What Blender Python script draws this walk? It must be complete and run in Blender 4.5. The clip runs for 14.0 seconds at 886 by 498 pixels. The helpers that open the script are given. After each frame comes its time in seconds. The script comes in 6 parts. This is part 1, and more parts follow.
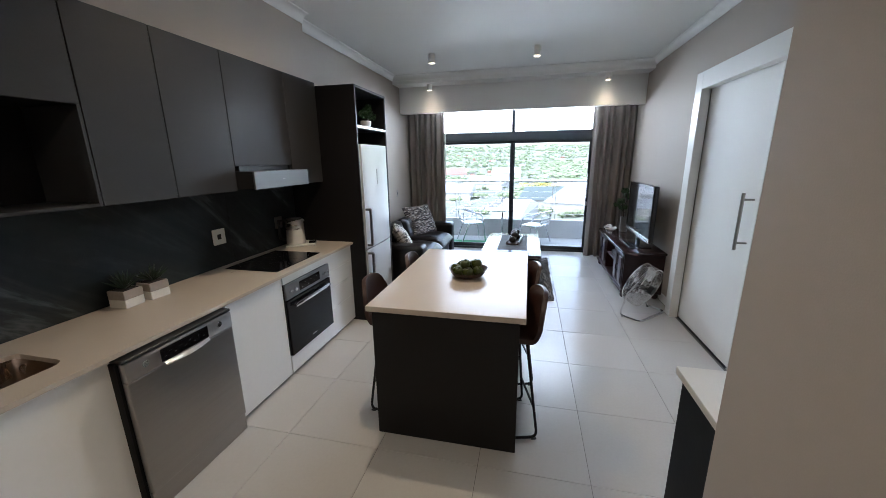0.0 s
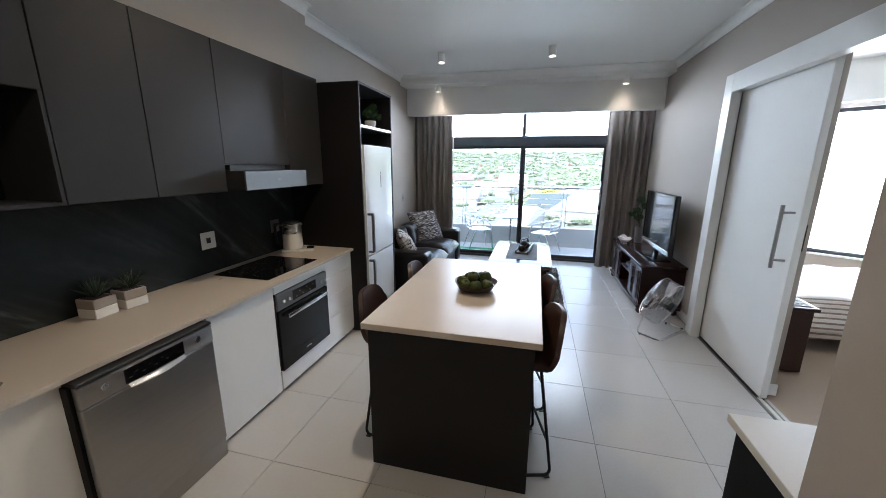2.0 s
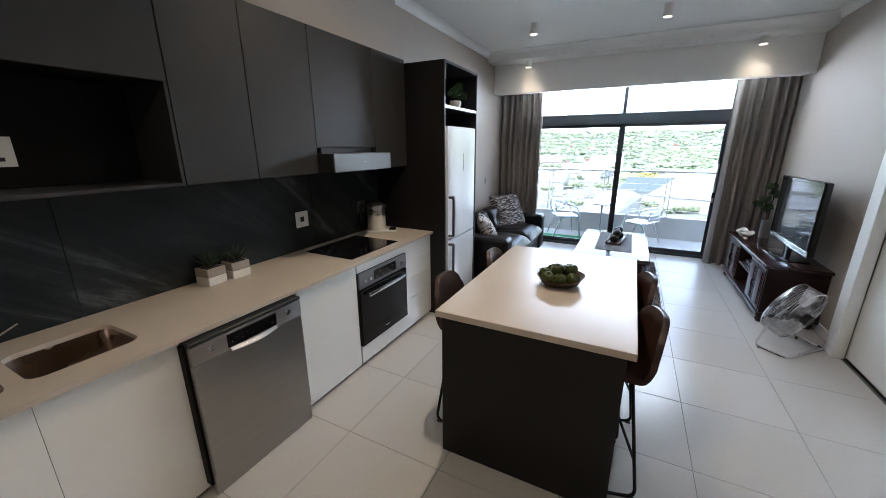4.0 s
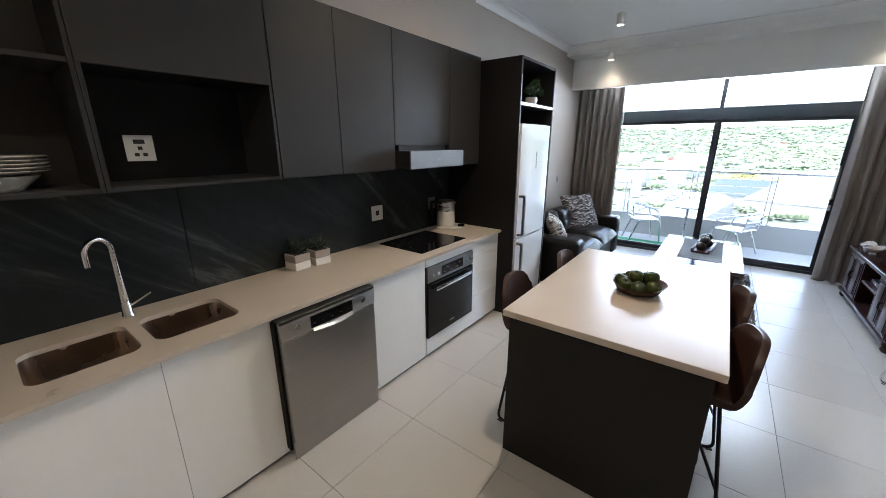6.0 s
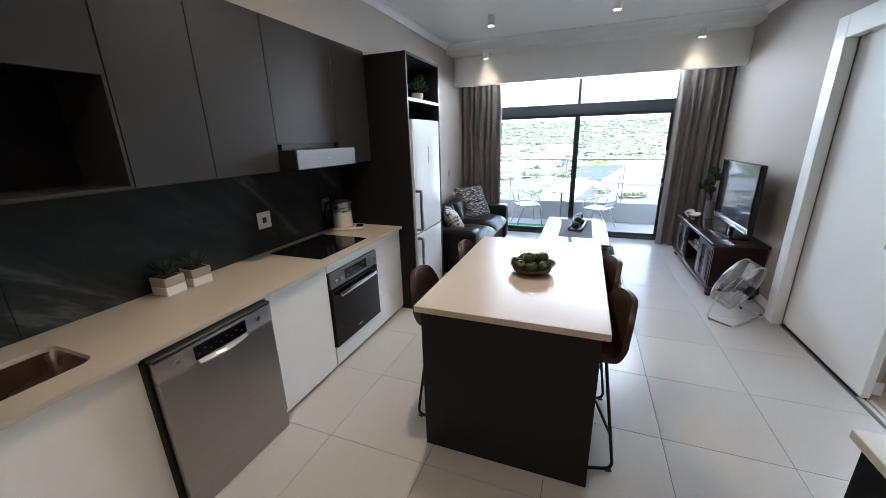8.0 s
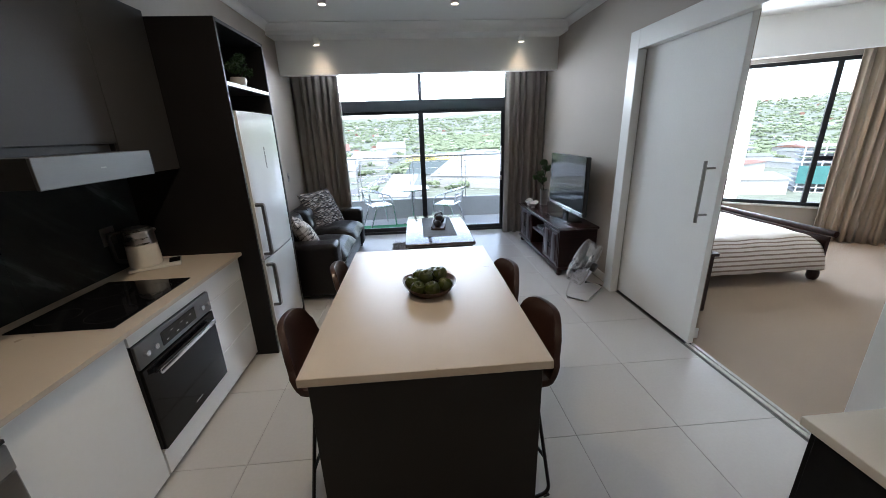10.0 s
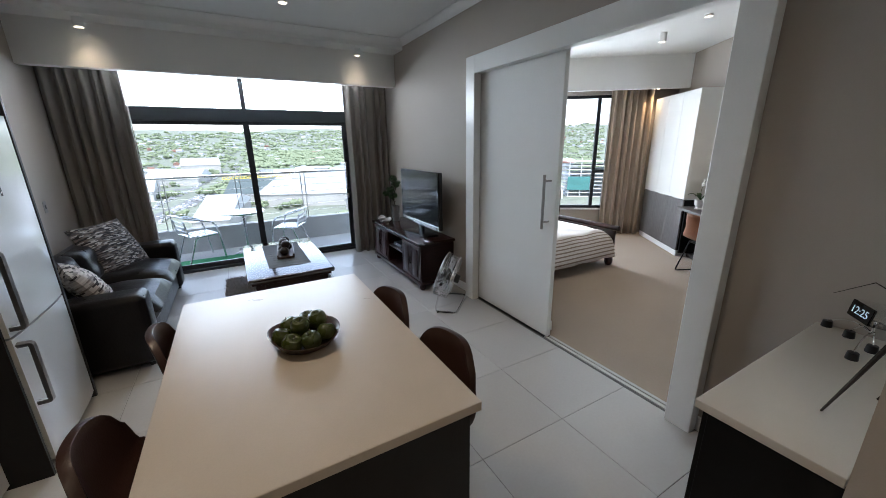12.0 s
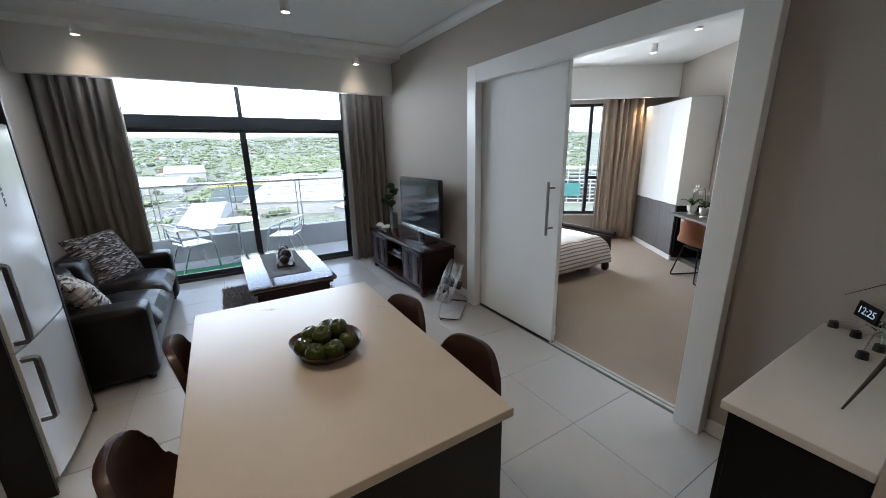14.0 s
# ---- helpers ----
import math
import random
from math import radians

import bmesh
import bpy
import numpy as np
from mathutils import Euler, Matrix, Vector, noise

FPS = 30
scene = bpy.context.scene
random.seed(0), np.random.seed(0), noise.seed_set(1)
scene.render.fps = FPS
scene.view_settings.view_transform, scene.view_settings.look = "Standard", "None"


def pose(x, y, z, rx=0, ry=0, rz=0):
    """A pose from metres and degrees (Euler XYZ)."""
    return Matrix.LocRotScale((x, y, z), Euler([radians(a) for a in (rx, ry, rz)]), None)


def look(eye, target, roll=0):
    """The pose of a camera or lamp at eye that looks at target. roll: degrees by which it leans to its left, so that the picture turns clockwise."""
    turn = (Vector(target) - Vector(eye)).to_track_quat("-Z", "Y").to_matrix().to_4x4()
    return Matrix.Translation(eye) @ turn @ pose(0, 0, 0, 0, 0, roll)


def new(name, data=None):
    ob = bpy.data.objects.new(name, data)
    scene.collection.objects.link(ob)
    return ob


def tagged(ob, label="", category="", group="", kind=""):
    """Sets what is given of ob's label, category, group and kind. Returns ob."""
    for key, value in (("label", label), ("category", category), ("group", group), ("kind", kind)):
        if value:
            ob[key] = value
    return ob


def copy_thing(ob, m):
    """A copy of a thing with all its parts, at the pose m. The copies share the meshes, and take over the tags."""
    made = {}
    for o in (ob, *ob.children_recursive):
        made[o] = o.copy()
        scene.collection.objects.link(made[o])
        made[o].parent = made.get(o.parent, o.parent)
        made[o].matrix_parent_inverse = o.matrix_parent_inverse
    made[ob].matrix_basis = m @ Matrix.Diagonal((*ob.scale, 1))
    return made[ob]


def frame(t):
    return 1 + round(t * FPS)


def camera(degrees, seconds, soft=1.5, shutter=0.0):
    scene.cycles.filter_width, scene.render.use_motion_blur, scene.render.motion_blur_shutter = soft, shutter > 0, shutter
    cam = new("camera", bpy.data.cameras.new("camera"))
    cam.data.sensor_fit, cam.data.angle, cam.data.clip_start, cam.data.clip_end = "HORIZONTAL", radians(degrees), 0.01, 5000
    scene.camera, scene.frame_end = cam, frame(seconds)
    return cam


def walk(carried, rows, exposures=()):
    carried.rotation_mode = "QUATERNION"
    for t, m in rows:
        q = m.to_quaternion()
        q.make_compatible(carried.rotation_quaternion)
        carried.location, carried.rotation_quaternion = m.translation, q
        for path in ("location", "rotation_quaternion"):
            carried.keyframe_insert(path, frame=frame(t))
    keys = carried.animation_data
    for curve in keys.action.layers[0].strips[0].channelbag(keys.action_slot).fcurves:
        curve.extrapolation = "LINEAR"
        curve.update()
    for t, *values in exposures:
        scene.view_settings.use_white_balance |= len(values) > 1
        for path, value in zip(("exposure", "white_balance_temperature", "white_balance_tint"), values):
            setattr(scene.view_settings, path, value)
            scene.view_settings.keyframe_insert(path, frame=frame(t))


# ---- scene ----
cam = camera(101.2, 14.0, soft=0.85)
PATH = [
    (0, (0.301, 0.108, 1.69), (-0.144, 1.998, 1.213), -0.8),
    (0.5, (0.314, 0.137, 1.688), (-0.15, 2.029, 1.232), -1.0),
    (1, (0.329, 0.182, 1.672), (-0.11, 2.092, 1.271), 0.7),
    (1.5, (0.316, 0.252, 1.662), (-0.097, 2.162, 1.24), 1.1),
    (2, (0.243, 0.334, 1.67), (-0.232, 2.224, 1.22), 0.3),
    (2.5, (0.19, 0.381, 1.67), (-0.371, 2.234, 1.17), -0.3),
    (3, (0.201, 0.409, 1.671), (-0.501, 2.211, 1.16), -0.4),
    (3.5, (0.206, 0.428, 1.673), (-0.605, 2.178, 1.145), -0.4),
    (4, (0.21, 0.439, 1.67), (-0.666, 2.153, 1.128), -0.2),
    (6.5, (0.174, 0.397, 1.678), (-1.01, 1.91, 1.121), 0.0),
    (7, (0.171, 0.406, 1.675), (-0.926, 1.978, 1.106), -0.1),
    (7.5, (0.164, 0.407, 1.681), (-0.737, 2.1, 1.114), -0.1),
    (8, (0.153, 0.423, 1.673), (-0.538, 2.208, 1.093), -1.5),
    (10.5, (-0.178, 0.952, 1.67), (0.179, 2.822, 1.058), -1.1),
    (11, (-0.174, 1.036, 1.653), (0.426, 2.854, 1.076), -0.5),
    (11.5, (-0.207, 1.073, 1.67), (0.608, 2.814, 1.117), -0.4),
    (12, (-0.269, 1.13, 1.664), (0.674, 2.804, 1.11), -0.9),
    (12.5, (-0.318, 1.152, 1.668), (0.78, 2.732, 1.123), -0.9),
    (13, (-0.356, 1.162, 1.672), (0.774, 2.729, 1.154), -1.4),
    (13.5, (-0.387, 1.176, 1.675), (0.702, 2.778, 1.178), -1.3),
    (14, (-0.391, 1.188, 1.673), (0.608, 2.84, 1.153), -1.0),
]
EXPOSURES = [(0.0, 3.06, 5600, 10), (4.2, 3.16, 5650, 10), (6.3, 3.34, 5650, 10), (8.2, 3.26, 5650, 10), (10.3, 2.66, 5800, 10), (14.0, 2.44, 5800, 10)]
walk(cam, [(t, look(eye, target, roll)) for t, eye, target, roll in PATH], EXPOSURES)

# ---- world, sun and lights ----
world = bpy.data.worlds.new("sky")
scene.world = world
world.use_nodes = True
wn = world.node_tree.nodes
sky = wn.new("ShaderNodeTexSky")
sky.sky_type, sky.sun_disc = "NISHITA", False
sky.sun_elevation, sky.sun_rotation = radians(58), radians(200)
sky.air_density, sky.dust_density, sky.ozone_density = 1.0, 1.5, 1.0
SKY = 0.15
wn["Background"].inputs["Strength"].default_value = SKY
pale = wn.new("ShaderNodeHueSaturation")
pale.inputs["Saturation"].default_value = 0.55
world.node_tree.links.new(sky.outputs["Color"], pale.inputs["Color"])
world.node_tree.links.new(pale.outputs["Color"], wn["Background"].inputs["Color"])
sun_data = bpy.data.lights.new("sun", "SUN")
sun_data.energy, sun_data.angle, sun_data.color = 0.95, radians(10), (1.0, 0.95, 0.88)
sun = new("sun", sun_data)
sun.matrix_world = look((0, 0, 60), (9.5, 25, 6))
SPOT_W = 2.6


def sky_lamp(name, m, w, h, watts):
    """Daylight entering through a window's opening."""
    d = bpy.data.lights.new(name, "AREA")
    d.shape, d.size, d.size_y, d.energy, d.color = "RECTANGLE", w, h, watts, (0.93, 0.97, 1.0)
    o = new(name, d)
    o.matrix_basis = m
    return o


sky_lamp("daylight_upper_window", pose(-0.02, 7.17, 2.36, -90, 0, 0), 2.7, 0.42, 8.0)
sky_lamp("daylight_bedroom_window", pose(5.25, 3.9, 0, 0, 0, -36.5) @ pose(-2.25, 1.80, 1.45, -90, 0, 0), 1.25, 1.9, 15.0)


# ---- materials ----
def shader(name):
    m = bpy.data.materials.new(name)
    m.use_nodes = True
    nt = m.node_tree
    return m, nt, nt.nodes["Principled BSDF"]


def nd(nt, kind, **sockets):
    n = nt.nodes.new("ShaderNode" + kind)
    for k, v in sockets.items():
        n.inputs[k.replace("_", " ")].default_value = v
    return n


def rgb(c):
    return (*c, 1.0)


def ramp(nt, fac, stops):
    r = nt.nodes.new("ShaderNodeValToRGB")
    els = r.color_ramp.elements
    while len(els) < len(stops):
        els.new(0.5)
    for e, (p, c) in zip(els, stops):
        e.position, e.color = p, rgb(c)
    nt.links.new(fac, r.inputs["Fac"])
    return r.outputs["Color"]


def coords(nt, scale=(1, 1, 1), kind="Object"):
    tc = nt.nodes.new("ShaderNodeTexCoord")
    mp = nt.nodes.new("ShaderNodeMapping")
    mp.inputs["Scale"].default_value = scale
    nt.links.new(tc.outputs[kind], mp.inputs["Vector"])
    return mp.outputs["Vector"]


def simple(name, c, rough=0.5, metal=0.0, vary=0.12, scale=3.0, fine=60.0, bump=0.05, stretch=(1, 1, 1), coat=0.0, spec=0.5, rand=0.0, sheen=0.0):
    """A surface of one colour with broad and fine variation and a little relief."""
    m, nt, b = shader(name)
    v = coords(nt, stretch)
    n1 = nd(nt, "TexNoise", Scale=scale, Detail=4.0)
    n2 = nd(nt, "TexNoise", Scale=fine, Detail=3.0)
    nt.links.new(v, n1.inputs["Vector"])
    nt.links.new(v, n2.inputs["Vector"])
    add = nd(nt, "Math")
    add.operation = "ADD"
    nt.links.new(n1.outputs["Fac"], add.inputs[0])
    nt.links.new(n2.outputs["Fac"], add.inputs[1])
    half = nd(nt, "Math")
    half.operation = "MULTIPLY"
    half.inputs[1].default_value = 0.5
    nt.links.new(add.outputs[0], half.inputs[0])
    lo = tuple(x * (1 - vary) for x in c)
    hi = tuple(min(1, x * (1 + vary)) for x in c)
    col = ramp(nt, half.outputs[0], [(0.3, lo), (0.7, hi)])
    if rand:
        info = nt.nodes.new("ShaderNodeObjectInfo")
        hsv = nt.nodes.new("ShaderNodeHueSaturation")
        mr = nd(nt, "MapRange")
        mr.inputs["To Min"].default_value, mr.inputs["To Max"].default_value = 1 - rand, 1 + rand
        nt.links.new(info.outputs["Random"], mr.inputs["Value"])
        nt.links.new(mr.outputs["Result"], hsv.inputs["Value"])
        nt.links.new(col, hsv.inputs["Color"])
        col = hsv.outputs["Color"]
    nt.links.new(col, b.inputs["Base Color"])
    rr = nd(nt, "MapRange")
    rr.inputs["To Min"].default_value, rr.inputs["To Max"].default_value = max(0, rough - 0.06), min(1, rough + 0.06)
    nt.links.new(n1.outputs["Fac"], rr.inputs["Value"])
    nt.links.new(rr.outputs["Result"], b.inputs["Roughness"])
    b.inputs["Metallic"].default_value = metal
    b.inputs["Specular IOR Level"].default_value = spec
    b.inputs["Coat Weight"].default_value = coat
    b.inputs["Coat Roughness"].default_value = 0.15
    b.inputs["Sheen Weight"].default_value = sheen
    if bump:
        bp = nd(nt, "Bump", Strength=bump, Distance=0.01)
        nt.links.new(half.outputs[0], bp.inputs["Height"])
        nt.links.new(bp.outputs["Normal"], b.inputs["Normal"])
    return m


def wood(name, dark, light, rough=0.4, scale=6.0, axis="Y", coat=0.0, spec=0.5, relief=0.12):
    """Grain drawn out along one axis."""
    m, nt, b = shader(name)
    st = {"X": (1, 14, 14), "Y": (14, 1, 14), "Z": (14, 14, 1)}[axis]
    v = coords(nt, st)
    n = nd(nt, "TexNoise", Scale=scale, Detail=6.0, Roughness=0.6, Distortion=0.4)
    nt.links.new(v, n.inputs["Vector"])
    nt.links.new(ramp(nt, n.outputs["Fac"], [(0.3, dark), (0.7, light)]), b.inputs["Base Color"])
    b.inputs["Roughness"].default_value = rough
    b.inputs["Coat Weight"].default_value = coat
    b.inputs["Specular IOR Level"].default_value = spec
    b.inputs["Coat Roughness"].default_value = 0.12
    b.inputs["Coat IOR"].default_value = 1.5 if coat < 0.9 else 2.1
    bp = nd(nt, "Bump", Strength=relief, Distance=0.004)
    nt.links.new(n.outputs["Fac"], bp.inputs["Height"])
    nt.links.new(bp.outputs["Normal"], b.inputs["Normal"])
    return m


def slate(name):
    """Dark slate slab with soft pale diagonal veins."""
    m, nt, b = shader(name)
    v = coords(nt, (1, 1, 1))
    turn = nt.nodes.new("ShaderNodeMapping")
    turn.inputs["Rotation"].default_value = (radians(40), 0, 0)
    nt.links.new(v, turn.inputs["Vector"])
    mp = nt.nodes.new("ShaderNodeMapping")
    mp.inputs["Scale"].default_value = (1, 0.40, 2.4)
    nt.links.new(turn.outputs["Vector"], mp.inputs["Vector"])
    n = nd(nt, "TexNoise", Scale=1.6, Detail=7.0, Roughness=0.62, Distortion=0.9)
    nt.links.new(mp.outputs["Vector"], n.inputs["Vector"])
    n2 = nd(nt, "TexNoise", Scale=18.0, Detail=5.0)
    nt.links.new(v, n2.inputs["Vector"])
    base = ramp(nt, n.outputs["Fac"], [(0.3, (0.0085, 0.0125, 0.0145)), (0.50, (0.014, 0.019, 0.0215)), (0.575, (0.027, 0.033, 0.036)), (0.63, (0.085, 0.092, 0.095)), (0.685, (0.024, 0.029, 0.032)), (0.8, (0.011, 0.0155, 0.0175))])
    mix = nd(nt, "Mix")
    mix.data_type, mix.blend_type = "RGBA", "MULTIPLY"
    mix.inputs["Factor"].default_value = 0.5
    nt.links.new(base, mix.inputs["A"])
    nt.links.new(ramp(nt, n2.outputs["Fac"], [(0.3, (0.6, 0.6, 0.6)), (0.7, (1, 1, 1))]), mix.inputs["B"])
    nt.links.new(mix.outputs["Result"], b.inputs["Base Color"])
    b.inputs["Roughness"].default_value = 0.50
    b.inputs["Specular IOR Level"].default_value = 0.28
    bp = nd(nt, "Bump", Strength=0.08, Distance=0.004)
    nt.links.new(n2.outputs["Fac"], bp.inputs["Height"])
    nt.links.new(bp.outputs["Normal"], b.inputs["Normal"])
    return m


def stripes(name, base, line, period, lo, hi):
    """Cloth with dark stripes that follow its drop over one side, between two bounds."""
    m, nt, b = shader(name)
    tc = nt.nodes.new("ShaderNodeTexCoord")
    sep = nt.nodes.new("ShaderNodeSeparateXYZ")
    nt.links.new(tc.outputs["Object"], sep.inputs[0])
    w = nd(nt, "Math")
    w.operation = "MULTIPLY"
    w.inputs[1].default_value = 2 * math.pi / period
    run = nd(nt, "Math")
    run.operation = "ADD"
    nt.links.new(sep.outputs["Y"], run.inputs[0])
    nt.links.new(sep.outputs["Z"], run.inputs[1])
    nt.links.new(run.outputs[0], w.inputs[0])
    s = nd(nt, "Math")
    s.operation = "SINE"
    nt.links.new(w.outputs[0], s.inputs[0])
    g = nd(nt, "Math")
    g.operation = "GREATER_THAN"
    g.inputs[1].default_value = 0.45
    nt.links.new(s.outputs[0], g.inputs[0])
    a = nd(nt, "Math")
    a.operation = "GREATER_THAN"
    a.inputs[1].default_value = lo
    nt.links.new(run.outputs[0], a.inputs[0])
    c = nd(nt, "Math")
    c.operation = "LESS_THAN"
    c.inputs[1].default_value = hi
    nt.links.new(run.outputs[0], c.inputs[0])
    p = nd(nt, "Math")
    p.operation = "MULTIPLY"
    nt.links.new(a.outputs[0], p.inputs[0])
    nt.links.new(c.outputs[0], p.inputs[1])
    q = nd(nt, "Math")
    q.operation = "MULTIPLY"
    nt.links.new(p.outputs[0], q.inputs[0])
    nt.links.new(g.outputs[0], q.inputs[1])
    mix = nd(nt, "Mix")
    mix.data_type = "RGBA"
    mix.inputs["A"].default_value, mix.inputs["B"].default_value = rgb(base), rgb(line)
    nt.links.new(q.outputs[0], mix.inputs["Factor"])
    nt.links.new(mix.outputs["Result"], b.inputs["Base Color"])
    b.inputs["Roughness"].default_value = 0.9
    n = nd(nt, "TexNoise", Scale=9.0, Detail=4.0)
    bp = nd(nt, "Bump", Strength=0.35, Distance=0.03)
    nt.links.new(n.outputs["Fac"], bp.inputs["Height"])
    nt.links.new(bp.outputs["Normal"], b.inputs["Normal"])
    return m


def patchwork(name, stops, sx, sy):
    """Woven cloth of small oblong patches in several greys."""
    m, nt, b = shader(name)
    v = coords(nt, (sx, sy, sy))
    br = nd(nt, "TexBrick", Scale=1.0, Mortar_Size=0.0, Bias=0.0)
    br.inputs["Color1"].default_value, br.inputs["Color2"].default_value = (0, 0, 0, 1), (1, 1, 1, 1)
    br.inputs["Brick Width"].default_value, br.inputs["Row Height"].default_value = 0.6, 0.3
    nt.links.new(v, br.inputs["Vector"])
    col = ramp(nt, br.outputs["Color"], stops)
    nt.nodes[-1].color_ramp.interpolation = "CONSTANT"
    nt.links.new(col, b.inputs["Base Color"])
    b.inputs["Roughness"].default_value = 0.85
    n = nd(nt, "TexNoise", Scale=160.0)
    bp = nd(nt, "Bump", Strength=0.3, Distance=0.004)
    nt.links.new(n.outputs["Fac"], bp.inputs["Height"])
    nt.links.new(bp.outputs["Normal"], b.inputs["Normal"])
    return m


def glass(name, c=(1, 1, 1), rough=0.0):
    m, nt, b = shader(name)
    b.inputs["Base Color"].default_value = rgb(c)
    b.inputs["Transmission Weight"].default_value = 1.0
    b.inputs["Roughness"].default_value, b.inputs["IOR"].default_value = rough, 1.08
    return m


def glow(name, c, strength):
    m, nt, b = shader(name)
    b.inputs["Base Color"].default_value = rgb(c)
    b.inputs["Emission Color"].default_value = rgb(c)
    b.inputs["Emission Strength"].default_value = strength
    return m


WALL = simple("taupe_wall_paint", (0.415, 0.370, 0.322), 0.75, vary=0.03, scale=1.2, fine=220, bump=0.06)
WHITE = simple("white_paint", (0.80, 0.80, 0.78), 0.6, vary=0.02, scale=1.5, fine=180, bump=0.04)
DOORW = simple("eggshell_white_door", (0.83, 0.83, 0.81), 0.60, vary=0.03, scale=2, fine=90, bump=0.03, spec=0.25)
TRIM = simple("white_satin_paint", (0.80, 0.80, 0.78), 0.35, vary=0.02, scale=2, fine=90, bump=0.03)
TILE = simple("grey_porcelain_tile", (0.54, 0.525, 0.50), 0.24, vary=0.035, scale=1.3, fine=60, bump=0.008, rand=0.03)
GROUT = simple("grey_grout", (0.13, 0.125, 0.12), 0.9, vary=0.2)
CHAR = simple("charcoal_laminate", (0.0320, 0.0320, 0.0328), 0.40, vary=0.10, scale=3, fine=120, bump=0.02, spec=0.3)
# Darker copy of the charcoal laminate, with shade put into its colour.
ISLD = simple("shaded_charcoal_laminate", (0.0110, 0.0102, 0.0108), 0.42, vary=0.12, scale=3, fine=120, bump=0.02, spec=0.25)
# Near-black board: shade inside recesses and on the sideboard is put in.
INNER = simple("shaded_black_board", (0.0035, 0.0033, 0.0033), 0.6, vary=0.1, spec=0.2)
GLOSSW = simple("white_lacquer", (0.86, 0.86, 0.84), 0.22, vary=0.015, scale=2, fine=40, bump=0.005, coat=0.6)
STONE = simple("beige_quartz", (0.535, 0.468, 0.392), 0.30, vary=0.05, scale=5, fine=260, bump=0.005)
# Paler copy of the quartz: the wall's reflection on top is put in.
STONEG = simple("sheen_paled_quartz", (0.56, 0.53, 0.47), 0.42, vary=0.04, scale=5, fine=260, bump=0.005)
SLATE = slate("slate_splashback")
STEEL = simple("brushed_steel", (0.37, 0.355, 0.34), 0.36, 1.0, vary=0.06, scale=2, fine=40, bump=0.02, stretch=(1, 1, 22))
# Sink steel tinted dark and warm: brownish reflections are put into its colour.
SINKST = simple("warm_cast_sink_steel", (0.42, 0.335, 0.27), 0.28, 1.0, vary=0.12, scale=3, fine=60, bump=0.01)
HOODST = simple("satin_grey_steel", (0.22, 0.22, 0.22), 0.48, 1.0, vary=0.05, scale=2, fine=40, bump=0.01, stretch=(1, 1, 18))
STEELH = simple("brushed_steel_flat", (0.56, 0.55, 0.54), 0.28, 1.0, vary=0.04, scale=2, fine=40, bump=0.004, stretch=(3, 1, 18))
CHROME = simple("chrome", (0.78, 0.78, 0.78), 0.10, 1.0, vary=0.02, bump=0)
ALU = simple("polished_aluminium", (0.78, 0.79, 0.80), 0.25, 1.0, vary=0.04, bump=0.01)
DARKALU = simple("charcoal_window_aluminium", (0.030, 0.034, 0.040), 0.40, vary=0.08)
BLACKG = simple("black_glass", (0.006, 0.006, 0.007), 0.06, vary=0.02, bump=0)
SCREEN = simple("dark_tv_screen", (0.006, 0.007, 0.008), 0.04, vary=0.02, bump=0, spec=0.35)
OVENG = simple("black_oven_glass", (0.005, 0.005, 0.006), 0.08, vary=0.02, bump=0, spec=0.22)
TOPWOOD = wood("polished_mahogany_top", (0.018, 0.0055, 0.0045), (0.046, 0.0125, 0.0090), 0.10, 5, "Y", 1.0, 0.5, 0.01)
STANDTOP = wood("waxed_mahogany_top", (0.014, 0.0042, 0.0036), (0.038, 0.0100, 0.0076), 0.24, 5, "Y", 0.3, 0.4, 0.02)
BLACKP = simple("black_plastic", (0.012, 0.012, 0.013), 0.40, vary=0.1)
BLACKM = simple("black_steel", (0.014, 0.013, 0.013), 0.38, 0.6, vary=0.1)
FRIDGE = simple("white_gloss_fridge_panel", (0.78, 0.79, 0.79), 0.16, 0.15, vary=0.02, bump=0.003, coat=0.5)
LEATHER = simple("brown_leather", (0.042, 0.019, 0.014), 0.34, vary=0.25, scale=5, fine=150, bump=0.10)
TAN = simple("tan_leather", (0.24, 0.095, 0.045), 0.42, vary=0.2, scale=5, fine=150, bump=0.10)
SOFA = simple("black_brown_leather", (0.0060, 0.0050, 0.0052), 0.30, vary=0.25, scale=9, fine=60, bump=0.35, spec=0.28)
CURT = simple("taupe_curtain_cloth", (0.235, 0.205, 0.180), 0.9, vary=0.10, scale=3, fine=300, bump=0.15, sheen=0.2)
# Curtain cloth made paler and warmer: the downlight's warmth is put into it.
CURTB = simple("lamp_warmed_curtain_cloth", (0.35, 0.285, 0.215), 0.9, vary=0.10, scale=3, fine=300, bump=0.15, sheen=0.2)
LINING = simple("pale_curtain_lining", (0.62, 0.60, 0.56), 0.9, vary=0.05, fine=300, bump=0.1)
MAHOG = wood("dark_mahogany", (0.012, 0.0036, 0.0032), (0.034, 0.0085, 0.0066), 0.34, 5, "Y", 0.12, 0.4)
# Cross grain, and darker too: shade on the stand's sides is put in.
MAHOGX = wood("shaded_mahogany_cross", (0.008, 0.0026, 0.0024), (0.022, 0.0060, 0.0050), 0.34, 5, "X", 0.0, 0.3)
GREYWOOD = wood("grey_oak_laminate", (0.085, 0.078, 0.075), (0.16, 0.15, 0.145), 0.5, 5, "Z")
BOWLW = wood("dark_carved_wood", (0.030, 0.015, 0.010), (0.085, 0.040, 0.026), 0.35, 8, "X", 0.2)
